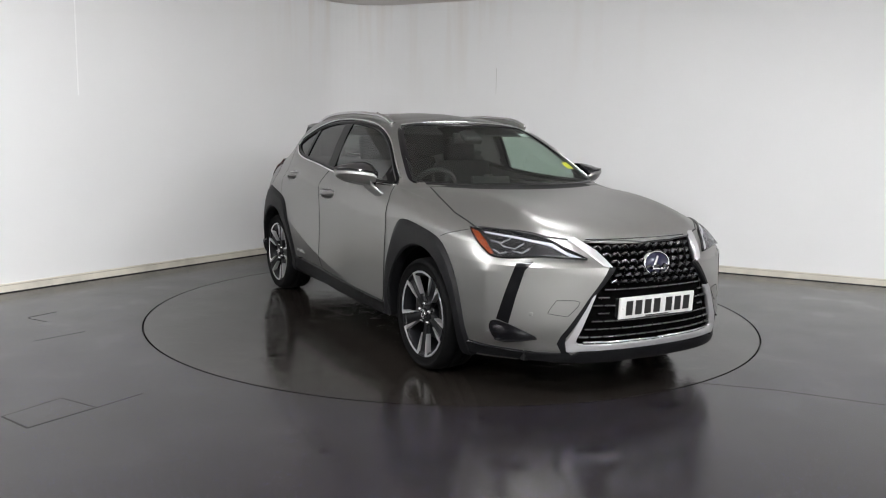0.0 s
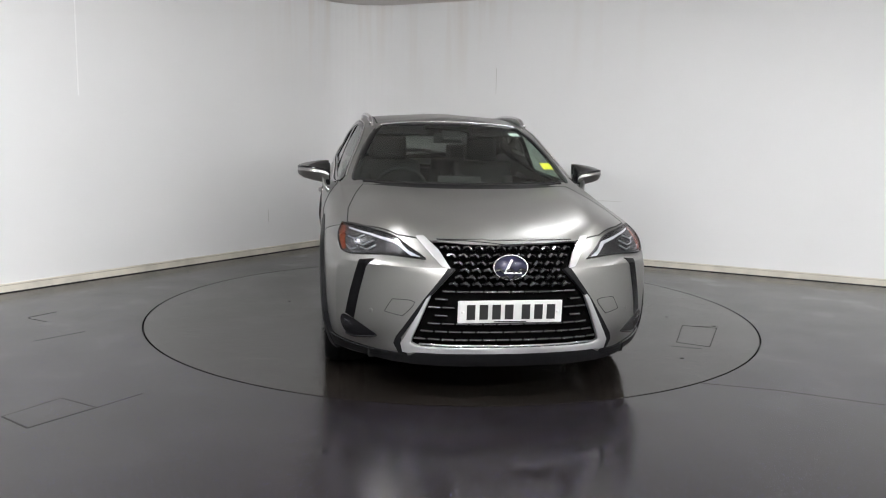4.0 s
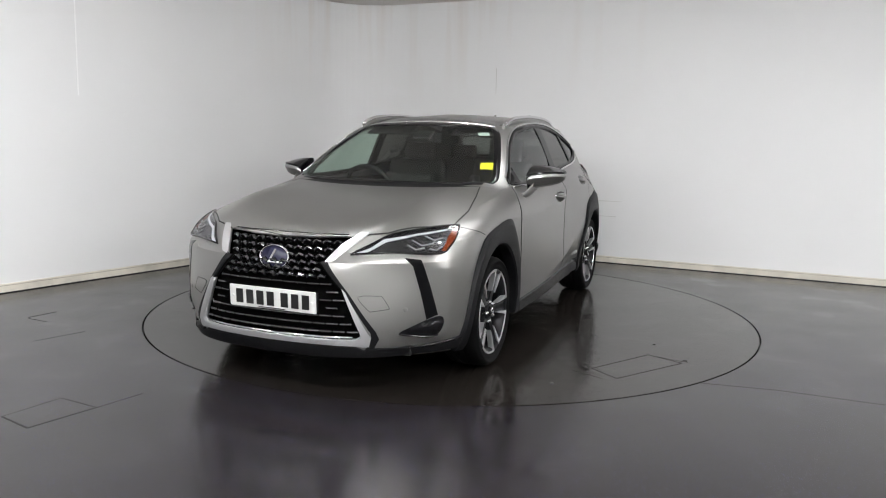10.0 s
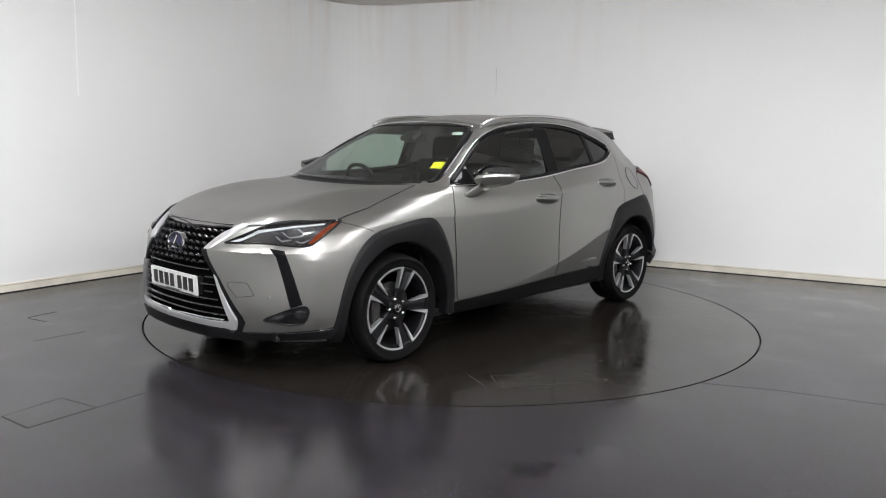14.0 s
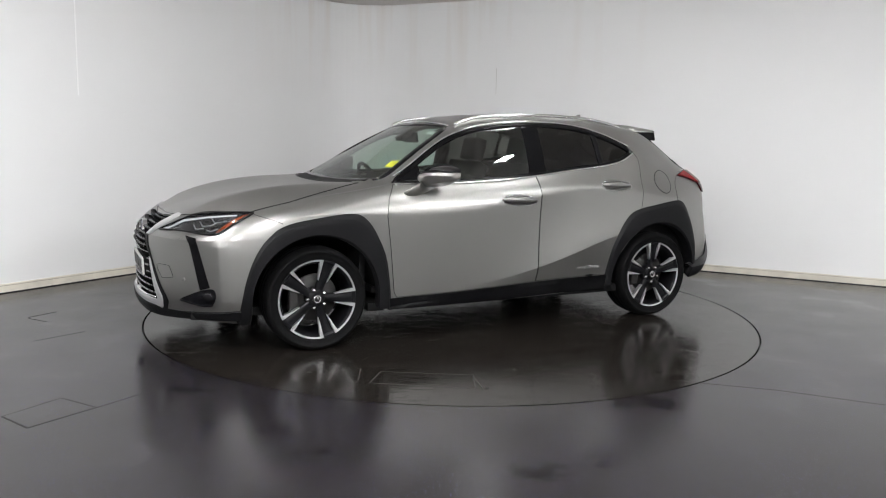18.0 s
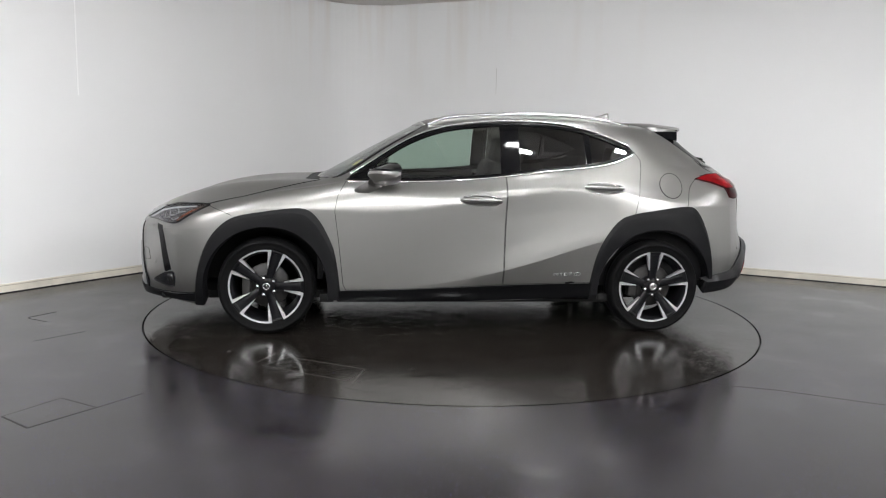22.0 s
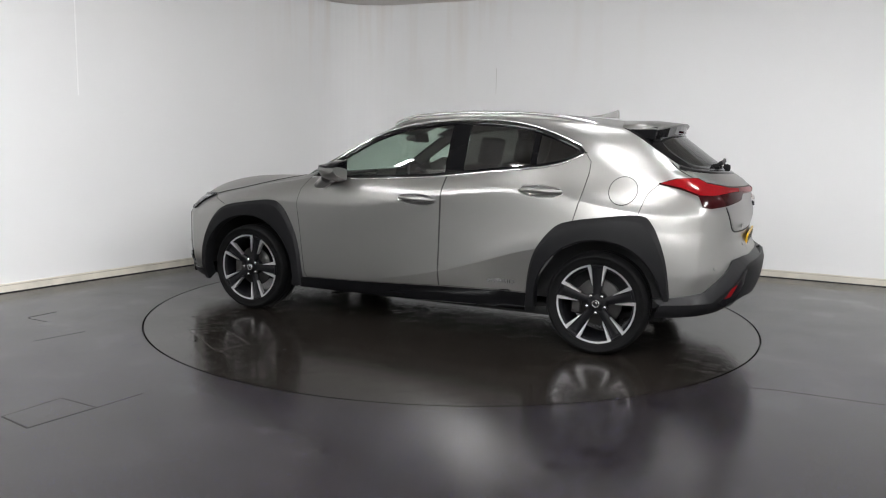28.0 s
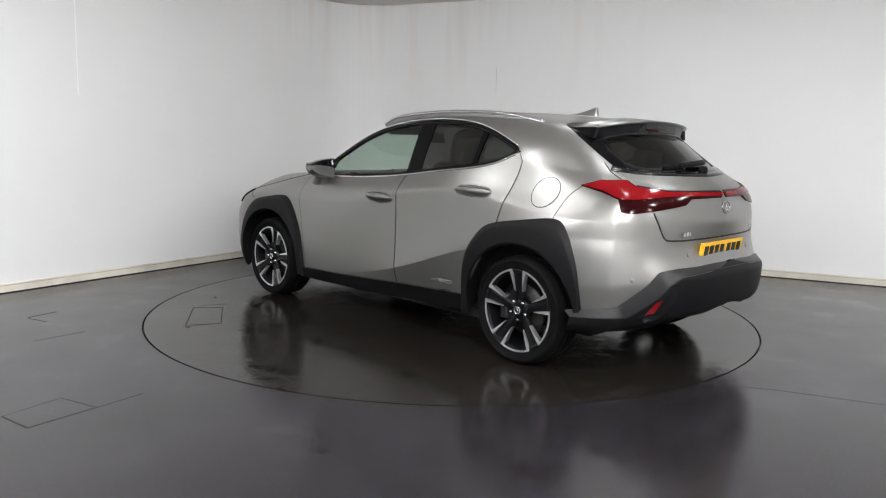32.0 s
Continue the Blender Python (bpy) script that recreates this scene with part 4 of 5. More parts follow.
both("pillar_cover", patch(cut_dlo(-.372, -.243), SIDE, -.003, .012, .05), SATIN_BLACK, car, "gloss black centre pillar")
both("pillar_cover", patch(cut_dlo(-.872, -.835), SIDE, -.003, .012, .05), SATIN_BLACK, car)
both("mirror_sail", patch(cut_dlo(.60, .90), SIDE, -.002, .012, .05), SATIN_BLACK, car, "black plastic mirror base")
both("window_seal", ribbon(dense(DLO, .025, True), SIDE, .036, .002, .018, True, 6), SATIN_BLACK, car, "black window seal")
_split = max(range(len(DLO)), key=lambda i: -DLO[i][0])
both("window_trim", ribbon(dense([(x + .004, z - .014) for x, z in DLO[_split:] + [(.815, 1.028)]], .025), SIDE, .013, .012, .014, False, 6), CHROME, car, "bright chrome window trim")
both("window_trim", ribbon(dense([(x, z + .014) for x, z in DLO[:_split + 1]], .025), SIDE, .009, .011, .012, False, 10), CHROME, car, "bright window trim")

rear_edge = full_end(REAR_GLASS)
rear_window = part("rear_window", fair(patch(rear_edge, REAR, -.004, 0, .05), 0), REAR_TINT, car, "dark rear window")
rear_window.visible_shadow = False
part("rear_border", ribbon(dense(rear_edge, .035, True), REAR, .088, .001, .008, True, 2), GLOSS_BLACK, rear_window, "black printed border")
part("rear_seal", ribbon(smooth_line([(-.580, 1.170), (-.545, 1.152), (-.45, 1.140), (-.22, 1.134), (0, 1.132), (.22, 1.134), (.45, 1.140), (.545, 1.152), (.580, 1.170)], 5), REAR, .044, .007, .010), GLOSS_BLACK, rear_window, "black seal at the foot of the glass")

# --- front: grille, bumper, lamps


def spindle_half(z):
    """Half the width of the grille opening at that height."""
    knots = ((.285, .470), (.335, .468), (.55, .372), (.69, .272), (.76, .318), (.815, .352))
    for (z0, w0), (z1, w1) in zip(knots, knots[1:]):
        if z <= z1:
            return w0 + (w1 - w0) * (max(z, z0) - z0) / (z1 - z0)
    return knots[-1][1]


grille = part("grille_backing", patch(full_end([(0, .816), (.20, .816), (.37, .818), (.30, .69), (.40, .55), (.50, .33), (.48, .262), (0, .262)]), FRONT, -.045, .01, .05), VOID, car,
              "black spindle-shaped grille")


def block_mesh(name, w, h, d):
    """One small faceted grille piece: a hooked wedge."""
    bm = bmesh.new()
    p = [(-w, -h * .2), (-w * .25, h), (w, h * .35), (w * .9, -h * .4), (-w * .1, -h * .15), (-w * .75, -h)]
    f = [bm.verts.new((d, y * .86, z * .86)) for y, z in p]
    b = [bm.verts.new((0, y, z)) for y, z in p]
    k = [bm.verts.new((-.03, y, z)) for y, z in p]
    peak = bm.verts.new((d * 1.9, 0, h * .15))
    for i in range(6):
        j = (i + 1) % 6
        bm.faces.new((f[i], f[j], peak))
        bm.faces.new((b[i], b[j], f[j], f[i]))
        bm.faces.new((k[i], k[j], b[j], b[i]))
    bmesh.ops.recalc_face_normals(bm, faces=bm.faces[:])
    me = bpy.data.meshes.new(name)
    bm.to_mesh(me)
    bm.free()
    me.materials.append(GRILLE_BLACK)
    return me


def slat_mesh(name, w, h, d):
    bm = bmesh.new()
    box(bm, (d, w * 2, h * 2), pose(-d / 2 + .004, 0, 0, 0, -14, 0), .003, 1)
    me = bpy.data.meshes.new(name)
    bm.to_mesh(me)
    bm.free()
    me.materials.append(GRILLE_BLACK)
    return me


blocks = {1: block_mesh("grille_block", .026, .0155, .012), -1: None}
_m = blocks[1].copy()
for v in _m.vertices:
    v.co.y = -v.co.y
_m.flip_normals()
blocks[-1] = _m
slat = slat_mesh("grille_slat", .031, .0055, .034)
row = 0
z = .300
while z < .812:
    upper = z > .585
    half = spindle_half(z) - (.004 if z > .70 else .020)
    pitch = .0565 if upper else .068
    n = int(half / pitch + .5)
    for k in range(-n, n + 1):
        y = (k + (.5 if row % 2 else 0)) * pitch
        if abs(y) > half or (abs(y) < .29 and .425 < z < .545):
            continue
        hit, nor = lay(y, z, FRONT)
        ob = new("grille_block" if upper else "grille_slat", blocks[1 if y > 0 else -1] if upper else slat)
        ob.parent = grille
        yaw = math.atan2(nor.y, nor.x)
        pitch_up = -math.asin(max(-1, min(1, nor.z))) * .7
        ob.matrix_basis = Matrix.Translation(hit - nor * .012) @ Matrix.Rotation(yaw, 4, "Z") @ Matrix.Rotation(pitch_up, 4, "Y")
    z += .033 if upper else .040
    row += 1

# bright spindle frame: upper arms, lower arms and the blade along the bottom
both("grille_frame", patch([(.296, .690), (.332, .698), (.442, .820), (.404, .822), (.342, .765)], FRONT, .014, .03, .03), TRIM, car, "silver grille frame arm")
both("grille_frame", patch([(.272, .690), (.300, .698), (.420, .54), (.548, .345), (.530, .33), (.400, .545)], FRONT, .007, .03, .03), CLADDING, car, "dark grille edge")
both("grille_frame", patch([(.388, .562), (.405, .545), (.507, .345), (.522, .318), (.510, .274), (.482, .272), (.455, .278), (.30, .281), (0, .281), (0, .303), (.30, .303), (.455, .305), (.480, .320), (.475, .345)],
                           FRONT, .014, .035, .03), TRIM, car, "silver blade along the grille's foot")
both("grille_frame", patch([(.522, .338), (.546, .346), (.556, .312), (.530, .262), (.496, .262), (.512, .272), (.524, .318)], FRONT, .009, .03, .03), CLADDING, car, "dark grille edge")
both("grille_frame", ribbon([(0, .316), (.15, .316), (.30, .316), (.44, .319)], FRONT, .008, .004, .02), CHROME, car)
part("bonnet_lip", ribbon([(y / 20 * .36, .8115 + .003 * abs(y / 20)) for y in range(-20, 21)], FRONT, .010, .004, .02, False, 4), GLOSS_BLACK, car)

# dark lower bumper: corner wings, lip, slits and fog lamps
both("bumper_lip", patch([(0, .224), (0, .277), (.30, .277), (.45, .271), (.485, .252), (.60, .246), (.66, .240), (.63, .226), (.30, .224)], FRONT, .024, .04, .035), CLADDING, car, "black front lip")
both("bumper_lip", patch([(-1.02, .222), (-1.02, .262), (-.80, .258), (-.60, .264), (-.490, .276), (-.490, .224)], DIAG, .018, .03, .03), CLADDING, car, "black front lip")
both("lip_trim", ribbon(smooth_line([(-1.0, .252), (-.86, .254), (-.72, .258), (-.58, .268), (-.492, .279)], 6), DIAG, .010, .012, .012), GLOSS_BLACK, car)
both("bumper_slit", patch([(-.826, .716), (-.742, .706), (-.722, .655), (-.690, .56), (-.648, .42), (-.712, .40), (-.746, .54), (-.786, .675)], DIAG, .003, .01, .03), SATIN_BLACK, car, "black vertical bumper slit")
fog_edge = smooth_line([(-.856, .335), (-.78, .372), (-.705, .400), (-.632, .412), (-.612, .375), (-.640, .318), (-.70, .310), (-.77, .318)], 3, True)
for ob in both("fog_lamp_bezel", patch(fog_edge, DIAG, .004, .012, .03), GLOSS_BLACK, car, "gloss black fog lamp bezel"):
    pass
both("bezel_edge", ribbon(smooth_line([(-.856, .335), (-.77, .318), (-.70, .308), (-.642, .314)], 4), DIAG, .008, .012, .012), GLOSS_BLACK, car)


def disc_on(a, b, out, r, lift, depth):
    """A round lens or knob on the body."""
    hit, nor = lay(a, b, out)
    m = Matrix.Translation(hit) @ nor.to_track_quat("Z", "Y").to_matrix().to_4x4()
    bm = bmesh.new()
    lathe(bm, [(.0001, lift + depth * .25), (r * .55, lift + depth * .18), (r * .9, lift), (r, lift - depth * .3), (r * 1.02, -.004)], 24, m)
    return bm


both("fog_lamp", disc_on(-.662, .362, DIAG, .030, .008, .012), LAMP_DARK, car, "round clear fog lamp")
both("fog_lens", disc_on(-.662, .362, DIAG, .033, .014, .010), LENS, car)
both("parking_sensor", disc_on(.667, .458, FRONT, .011, .004, .004), PAINT, car, "small round parking sensor")
tow = [(.462, .524), (.552, .530), (.570, .522), (.600, .470), (.590, .462), (.525, .452), (.512, .458)]
both("tow_cover", patch(tow, FRONT, .002, .006, .03), PAINT, car, "painted tow-eye cover")
both("tow_joint", ribbon(smooth_line(tow, 3, True), FRONT, .003, .0028, .002, True), SEAM, car)
both("washer_cover", patch([(.572, .692), (.600, .706), (.632, .703), (.622, .690), (.600, .684)], FRONT, .006, .01, .03), PAINT, car, "headlamp washer cover")

HEAD = smooth_line([(-1.085, .727), (-.97, .775), (-.856, .820), (-.68, .843)], 3)[:-1] + smooth_line([(-.68, .843), (-.58, .848), (-.477, .849)], 3)[:-1] + \
    smooth_line([(-.477, .849), (-.524, .800), (-.600, .738)], 3)[:-1] + smooth_line([(-.600, .738), (-.665, .727), (-.87, .737), (-1.085, .727)], 3)[:-1]
heads = both("headlamp", patch(HEAD, DIAG, .002, .012, .03), LAMP_DARK, car, "slim LED headlamp in a dark housing")
pieces = (("amber_reflector", [(-.484, .846), (-.526, .837), (-.568, .806), (-.624, .744), (-.604, .741), (-.530, .799)], .006, AMBER, "amber side reflector"),
          ("light_guide", [(-1.060, .733), (-.985, .757), (-.911, .796), (-.733, .822), (-.560, .838), (-.56, .834), (-.735, .815), (-.900, .787), (-.970, .754), (-1.015, .735)], .007, DRL, "white L-shaped light guide"))
for name, edge, lift, material, label in pieces:
    bm = patch(edge, DIAG, lift, .008, .04)
    part(name, mirrored(bm), material, heads[1], label)
    part(name, bm, material, heads[0], label)
for line in ([(-.800, .772), (-.765, .750), (-.715, .758)], [(-.770, .792), (-.728, .768), (-.668, .776), (-.642, .796)], [(-.700, .812), (-.655, .790), (-.600, .800)],
             [(-.690, .752), (-.655, .744), (-.618, .762)]):
    bm = ribbon(dense(line, .012), DIAG, .0055, .009, .006)
    part("led_reflector", mirrored(bm), LAMP_CHROME, heads[1], "bright L-shaped LED reflector")
    part("led_reflector", bm, LAMP_CHROME, heads[0], "bright L-shaped LED reflector")
bm = patch(HEAD, DIAG, .013, 0, .04)
part("lens", mirrored(bm), LENS, heads[1])
part("lens", bm, LENS, heads[0])
both("headlamp_edge", ribbon(HEAD, DIAG, .006, .015, .016, True), GLOSS_BLACK, car)

# --- emblems and number plates
def emblem(at, normal, w, h, back, label):
    m = Matrix.Translation(at) @ normal.to_track_quat("Z", "Y").to_matrix().to_4x4()
    stretch = m @ Matrix.Diagonal((w, h, 1, 1))
    bm = bmesh.new()
    lathe(bm, [(.0001, .004), (.9, .003), (.93, -.02)], 40, stretch)
    base = part("emblem", bm, back, car, label)
    bm = bmesh.new()
    lathe(bm, [(.90, .000), (.92, .009), (.97, .010), (1.0, .004), (1.0, -.02)], 40, stretch)
    part("emblem_ring", bm, CHROME, base, "chrome oval ring")
    bm = bmesh.new()
    box(bm, (.15 * w, 1.12 * h, .006), m @ pose(-.10 * w, .12 * h, .007, 0, 0, -28), .0012, 1)
    box(bm, (1.00 * w, .15 * h, .006), m @ pose(.10 * w, -.42 * h, .0085), .0012, 1)
    part("emblem_mark", bm, CHROME, base, smooth=False)
    return base


emblem(Vector((2.238, 0, .697)), Vector((1, 0, .16)).normalized(), .089, .063, BLUE, "dark blue oval emblem with a chrome ring")
emblem(lay(0, .954, REAR)[0] + Vector((-.004, 0, 0)), Vector((-1, 0, .1)).normalized(), .048, .037, PAINT, "chrome oval emblem")


def number_plate(at, m, face, label):
    bm = boxed((.012, .52, .112), m, .008)
    plate = part("number_plate", bm, face, car, label, smooth=False)
    xs = [-.196, -.133, -.070, -.007, .077, .140, .203]
    for y in xs:
        part("plate_mark", boxed((.004, .042, .074), m @ pose(.0075, y, 0)), INK, plate, "plain black bar", smooth=False)
    part("plate_foot", boxed((.003, .16, .005), m @ pose(.0075, 0, -.0485)), INK, plate, smooth=False)
    return plate


front_plate = number_plate(None, pose(2.262, 0, .484, 0, 3, 0), PLATE_WHITE, "white number plate with plain black bars")
number_plate(None, pose(-2.126, 0, .704, 0, 8, 180), PLATE_YELLOW, "yellow number plate with plain dark bars")
part("plate_bracket", boxed((.06, .50, .10), pose(2.226, 0, .48), .01), LINER, car)
for y in (-.236, .236):
    bm = bmesh.new()
    lathe(bm, [(.0001, .003), (.006, .002), (.008, 0)], 12, Matrix.Translation((2.268, y, .484)) @ Matrix.Rotation(radians(90), 4, "Y"))
    part("plate_screw", bm, PLATE_WHITE, front_plate)

# --- tail
TAIL = [(.643, 1.067), (.745, 1.097), (.880, 1.101), (.918, 1.072), (1.09, 1.047), (1.475, 1.040), (1.475, 1.008), (1.25, 1.006), (1.205, .972), (1.01, .946), (.885, .931), (.827, .941), (.818, 1.005), (.735, 1.041)]
tails = both("tail_lamp", patch(TAIL, TAILD, .012, .03, .03), DARK_RED, car, "red wing-shaped tail lamp joined by a light bar")
bm = patch([(.655, 1.067), (.748, 1.092), (.872, 1.096), (.910, 1.066), (1.09, 1.040), (1.475, 1.034), (1.475, 1.018), (1.09, 1.018), (.90, 1.002), (.826, 1.004), (.745, 1.044)], TAILD, .016, .006, .03)
part("red_lens", mirrored(bm), RED, tails[1], "bright red lens")
part("red_lens", bm, RED, tails[0], "bright red lens")
both("tail_edge", ribbon(smooth_line([(1.475, 1.046), (1.28, 1.047), (1.09, 1.054), (.93, 1.078)], 4), TAILD, .010, .006, .008), SEAM, car)
GATE = smooth_line([(.594, .937), (.570, .871), (.535, .800), (.468, .784), (.25, .782), (0, .782)], 5)
both("tailgate_joint", ribbon(GATE, REAR, .010, .003, .004), SEAM, car)
both("tailgate_joint", ribbon(smooth_line([(.608, 1.100), (.600, 1.15), (.580, 1.20)], 4), REAR, .006, .003, .004), SEAM, car)
tailgate = part("tailgate", patch(full_end([(0, .792), (.25, .792), (.46, .794), (.525, .806), (.558, .871), (.578, .925), (.50, .94), (.40, .965), (.30, 1.0), (0, 1.0)]), REAR, .004, .01, .04), PAINT, car,
                "champagne metallic tailgate")
part("tailgate_shoulder", patch(full_end([(0, 1.052), (.45, 1.058), (.58, 1.10), (.575, 1.145), (.45, 1.128), (0, 1.118)]), REAR, .005, .01, .04), PAINT, tailgate)
for y, w in ((.36, .13), (-.40, .12)):
    hit, nor = lay(y, .818, REAR)
    for k in range(4):
        part("model_badge", boxed((.004, w / 4 * .7, .022), Matrix.Translation((hit.x - .006, y + (k - 1.5) * w / 4, .818))), CHROME, tailgate, "small bright bar", smooth=False)
part("plate_recess", patch(full_end([(0, .776), (.33, .776), (.30, .655), (0, .645)]), REAR, .001, .01, .05), PAINT, car)
BUMPER = [(.562, .385), (.82, .432), (.985, .560), (1.045, .622), (1.16, .634), (1.28, .634), (1.40, .640), (1.55, .640), (1.55, .42), (1.40, .40), (1.10, .355), (.80, .315), (.58, .30)]
both("rear_bumper", patch([(.60, .358), (.872, .382), (1.044, .498), (1.098, .556), (1.17, .584), (1.28, .592), (1.40, .600)] + BUMPER[7:], TAILD, .036, .07, .035), CLADDING, car,
     "grey-black plastic rear bumper")
both("bumper_edge", strip(BUMPER[:8], [(.60, .360), (.872, .384), (1.044, .500), (1.098, .558), (1.17, .586), (1.28, .594), (1.40, .602), (1.55, .604)], TAILD,
                          ((0, -.01), (0, .010), (.9, .036), (1, .037)), 60), EDGE_PLASTIC, car, "satin bevelled edge of the rear bumper")
both("reflector_recess", patch([(.920, .383), (1.058, .490), (1.098, .545), (1.150, .560), (1.125, .470), (1.06, .390), (.98, .362)], TAILD, .0375, .006, .03), GLOSS_BLACK, car, "gloss black recess of the reflector")
both("rear_reflector", patch([(.962, .405), (1.012, .462), (1.052, .478), (1.008, .415)], TAILD, .041, .012, .03), RED, car, "red bumper reflector")
both("parking_sensor", disc_on(.721, .580, REAR, .012, .004, .004), PAINT, car, "small round parking sensor")
both("parking_sensor", disc_on(.36, .70, REAR, .012, .004, .004), PAINT, car, "small round parking sensor")

# spoiler
bm = bmesh.new()
rows = []
for i in range(17):
    y = (i / 8 - 1) * .515
    e = abs(y) / .515
    x1 = -1.682 + .05 * e**2 + .055 * e**6
    x0 = -1.36 + .10 * (1 - e**2) * .5
    z0, z1 = 1.464 - .045 * e**2.2, 1.446 - .042 * e**2
    rows.append([bm.verts.new(v) for v in ((x0, y, z0), ((x0 + x1) / 2, y, (z0 + z1) / 2 + .010), (x1, y, z1), (x1 + .004, y, z1 - .008), (x1 + .05, y, z1 - .022), (x0, y, z0 - .05))])
for p, q in zip(rows, rows[1:]):
    for k in range(6):
        bm.faces.new((p[k], q[k], q[(k + 1) % 6], p[(k + 1) % 6]))
bm.faces.new(rows[0])
bm.faces.new(rows[-1])
bmesh.ops.recalc_face_normals(bm, faces=bm.faces[:])
spoiler = part("spoiler", bm, PAINT, car, "body-coloured roof spoiler")
bm = bmesh.new()
rows = []
for i in range(9):
    y = (i / 4 - 1) * .50
    rows.append([bm.verts.new(v) for v in ((-1.45, y, 1.400), (-1.670 + .05 * abs(y / .5)**2 + .05 * abs(y / .5)**6, y, 1.432 - .032 * (y / .5)**2),
                                        (-1.655 + .05 * abs(y / .5)**2 + .05 * abs(y / .5)**6, y, 1.356), (-1.53, y, 1.335))])
for p, q in zip(rows, rows[1:]):
    for k in range(4):
        bm.faces.new((p[k], q[k], q[(k + 1) % 4], p[(k + 1) % 4]))
bm.faces.new(rows[0])
bm.faces.new(rows[-1])
bmesh.ops.recalc_face_normals(bm, faces=bm.faces[:])
part("spoiler_underside", bm, GLOSS_BLACK, spoiler, "black lower spoiler", smooth=False)
part("brake_light", boxed((.006, .22, .014), pose(-1.666, 0, 1.388)), DARK_RED, spoiler, "high red brake light")
fin = bmesh.new()
prof = [(-1.40, 1.400), (-1.50, 1.412), (-1.575, 1.412), (-1.565, 1.335), (-1.48, 1.352)]
lo = [fin.verts.new((x, .522 + (1.30 - z) * (.20 if z < 1.3 else .42), z)) for x, z in prof]
hi = [fin.verts.new((x, .556 + (1.30 - z) * (.20 if z < 1.3 else .42), z)) for x, z in prof]
fin.faces.new(lo)
fin.faces.new(hi)
for i in range(len(prof)):
    j = (i + 1) % len(prof)
    fin.faces.new((lo[i], lo[j], hi[j], hi[i]))
bmesh.ops.recalc_face_normals(fin, faces=fin.faces[:])
both("window_flank", patch([(.600, 1.405), (.648, 1.352), (.701, 1.295), (.765, 1.234), (.825, 1.179), (.850, 1.162), (.900, 1.160), (.880, 1.20), (.805, 1.26), (.785, 1.35), (.720, 1.398)], TAILD, .003, .006, .025),
     SATIN_BLACK, car, "black panel beside the rear window")
both("spoiler_fin", fin, SATIN_BLACK, car, "gloss black fin beside the rear window", smooth=False)

def tube(points, w, h, round_=8):
    """A bar of oval section along a line."""
    bm = bmesh.new()
    rows = []
    for i, p in enumerate(points):
        d = (Vector(points[min(i + 1, len(points) - 1)]) - Vector(points[max(i - 1, 0)])).normalized()
        s = d.cross(Vector((0, 0, 1))).normalized()
        u = s.cross(d)
        rows.append([bm.verts.new(Vector(p) + s * w * math.cos(a) + u * h * math.sin(a)) for a in (2 * math.pi * k / round_ for k in range(round_))])
    for p, q in zip(rows, rows[1:]):
        for k in range(round_):
            bm.faces.new((p[k], q[k], q[(k + 1) % round_], p[(k + 1) % round_]))
    bm.faces.new(rows[0])
    bm.faces.new(rows[-1])
    bmesh.ops.recalc_face_normals(bm, faces=bm.faces[:])
    return bm


# rear wiper, antenna, rails
WIPE = []
for k in range(13):
    u = k / 12
    hit, nor = lay(-.10 + .40 * u, 1.178 - .010 * u, REAR)
    WIPE.append(tuple(hit + nor * (.034 - .018 * u)))
wiper = part("rear_wiper", tube(WIPE[:9], .012, .017), CLADDING, car, "black rear wiper")
part("wiper_blade", tube([(x + .012, y, z - .008) for x, y, z in WIPE], .007, .012), RUBBER, wiper)
bm = bmesh.new()
lathe(bm, [(.0001, .034), (.020, .030), (.026, .014), (.026, -.01)], 20, Matrix.Translation(lay(-.06, 1.158, REAR)[0]) @ REAR.to_track_quat("Z", "Y").to_matrix().to_4x4())
part("wiper_pivot", bm, CLADDING, wiper)
bm = bmesh.new()
rows = []
for u in (0, .2, .4, .6, .8, .95, 1.0):
    x = -1.02 - .20 * u
    h = .004 + .062 * u**1.5 if u < 1 else .058
    w = .030 * (1 - .3 * u)
    z = 1.492 - .012 * u
    rows.append([bm.verts.new((x, s * w * k, z + h * (1 - k**1.5))) for s, k in ((-1, 1), (-1, .5), (-1, .15), (1, .15), (1, .5), (1, 1))])
for p, q in zip(rows, rows[1:]):
    for k in range(5):
        bm.faces.new((p[k], q[k], q[k + 1], p[k + 1]))
bm.faces.new(rows[-1])
bmesh.ops.recalc_face_normals(bm, faces=bm.faces[:])
part("antenna", bm, PAINT, car, "shark-fin antenna")


RAIL = smooth_line([(.245, .560, 1.412), (.17, .562, 1.444), (.02, .566, 1.472), (-.37, .572, 1.494), (-.76, .566, 1.488), (-1.0, .554, 1.465), (-1.20, .532, 1.426)], 6)
both("roof_rail", tube(RAIL, .016, .013), SATIN, car, "silver roof rail")
both("rail_base", tube([(x, y - .006, z - .022) for x, y, z in RAIL], .012, .022), PAINT, car)
both("roof_ditch", ribbon([(.20 - i * .085, .515 - .0025 * max(0, i - 8)) for i in range(17)], TOP, .010, .002, .006), SEAM, car)

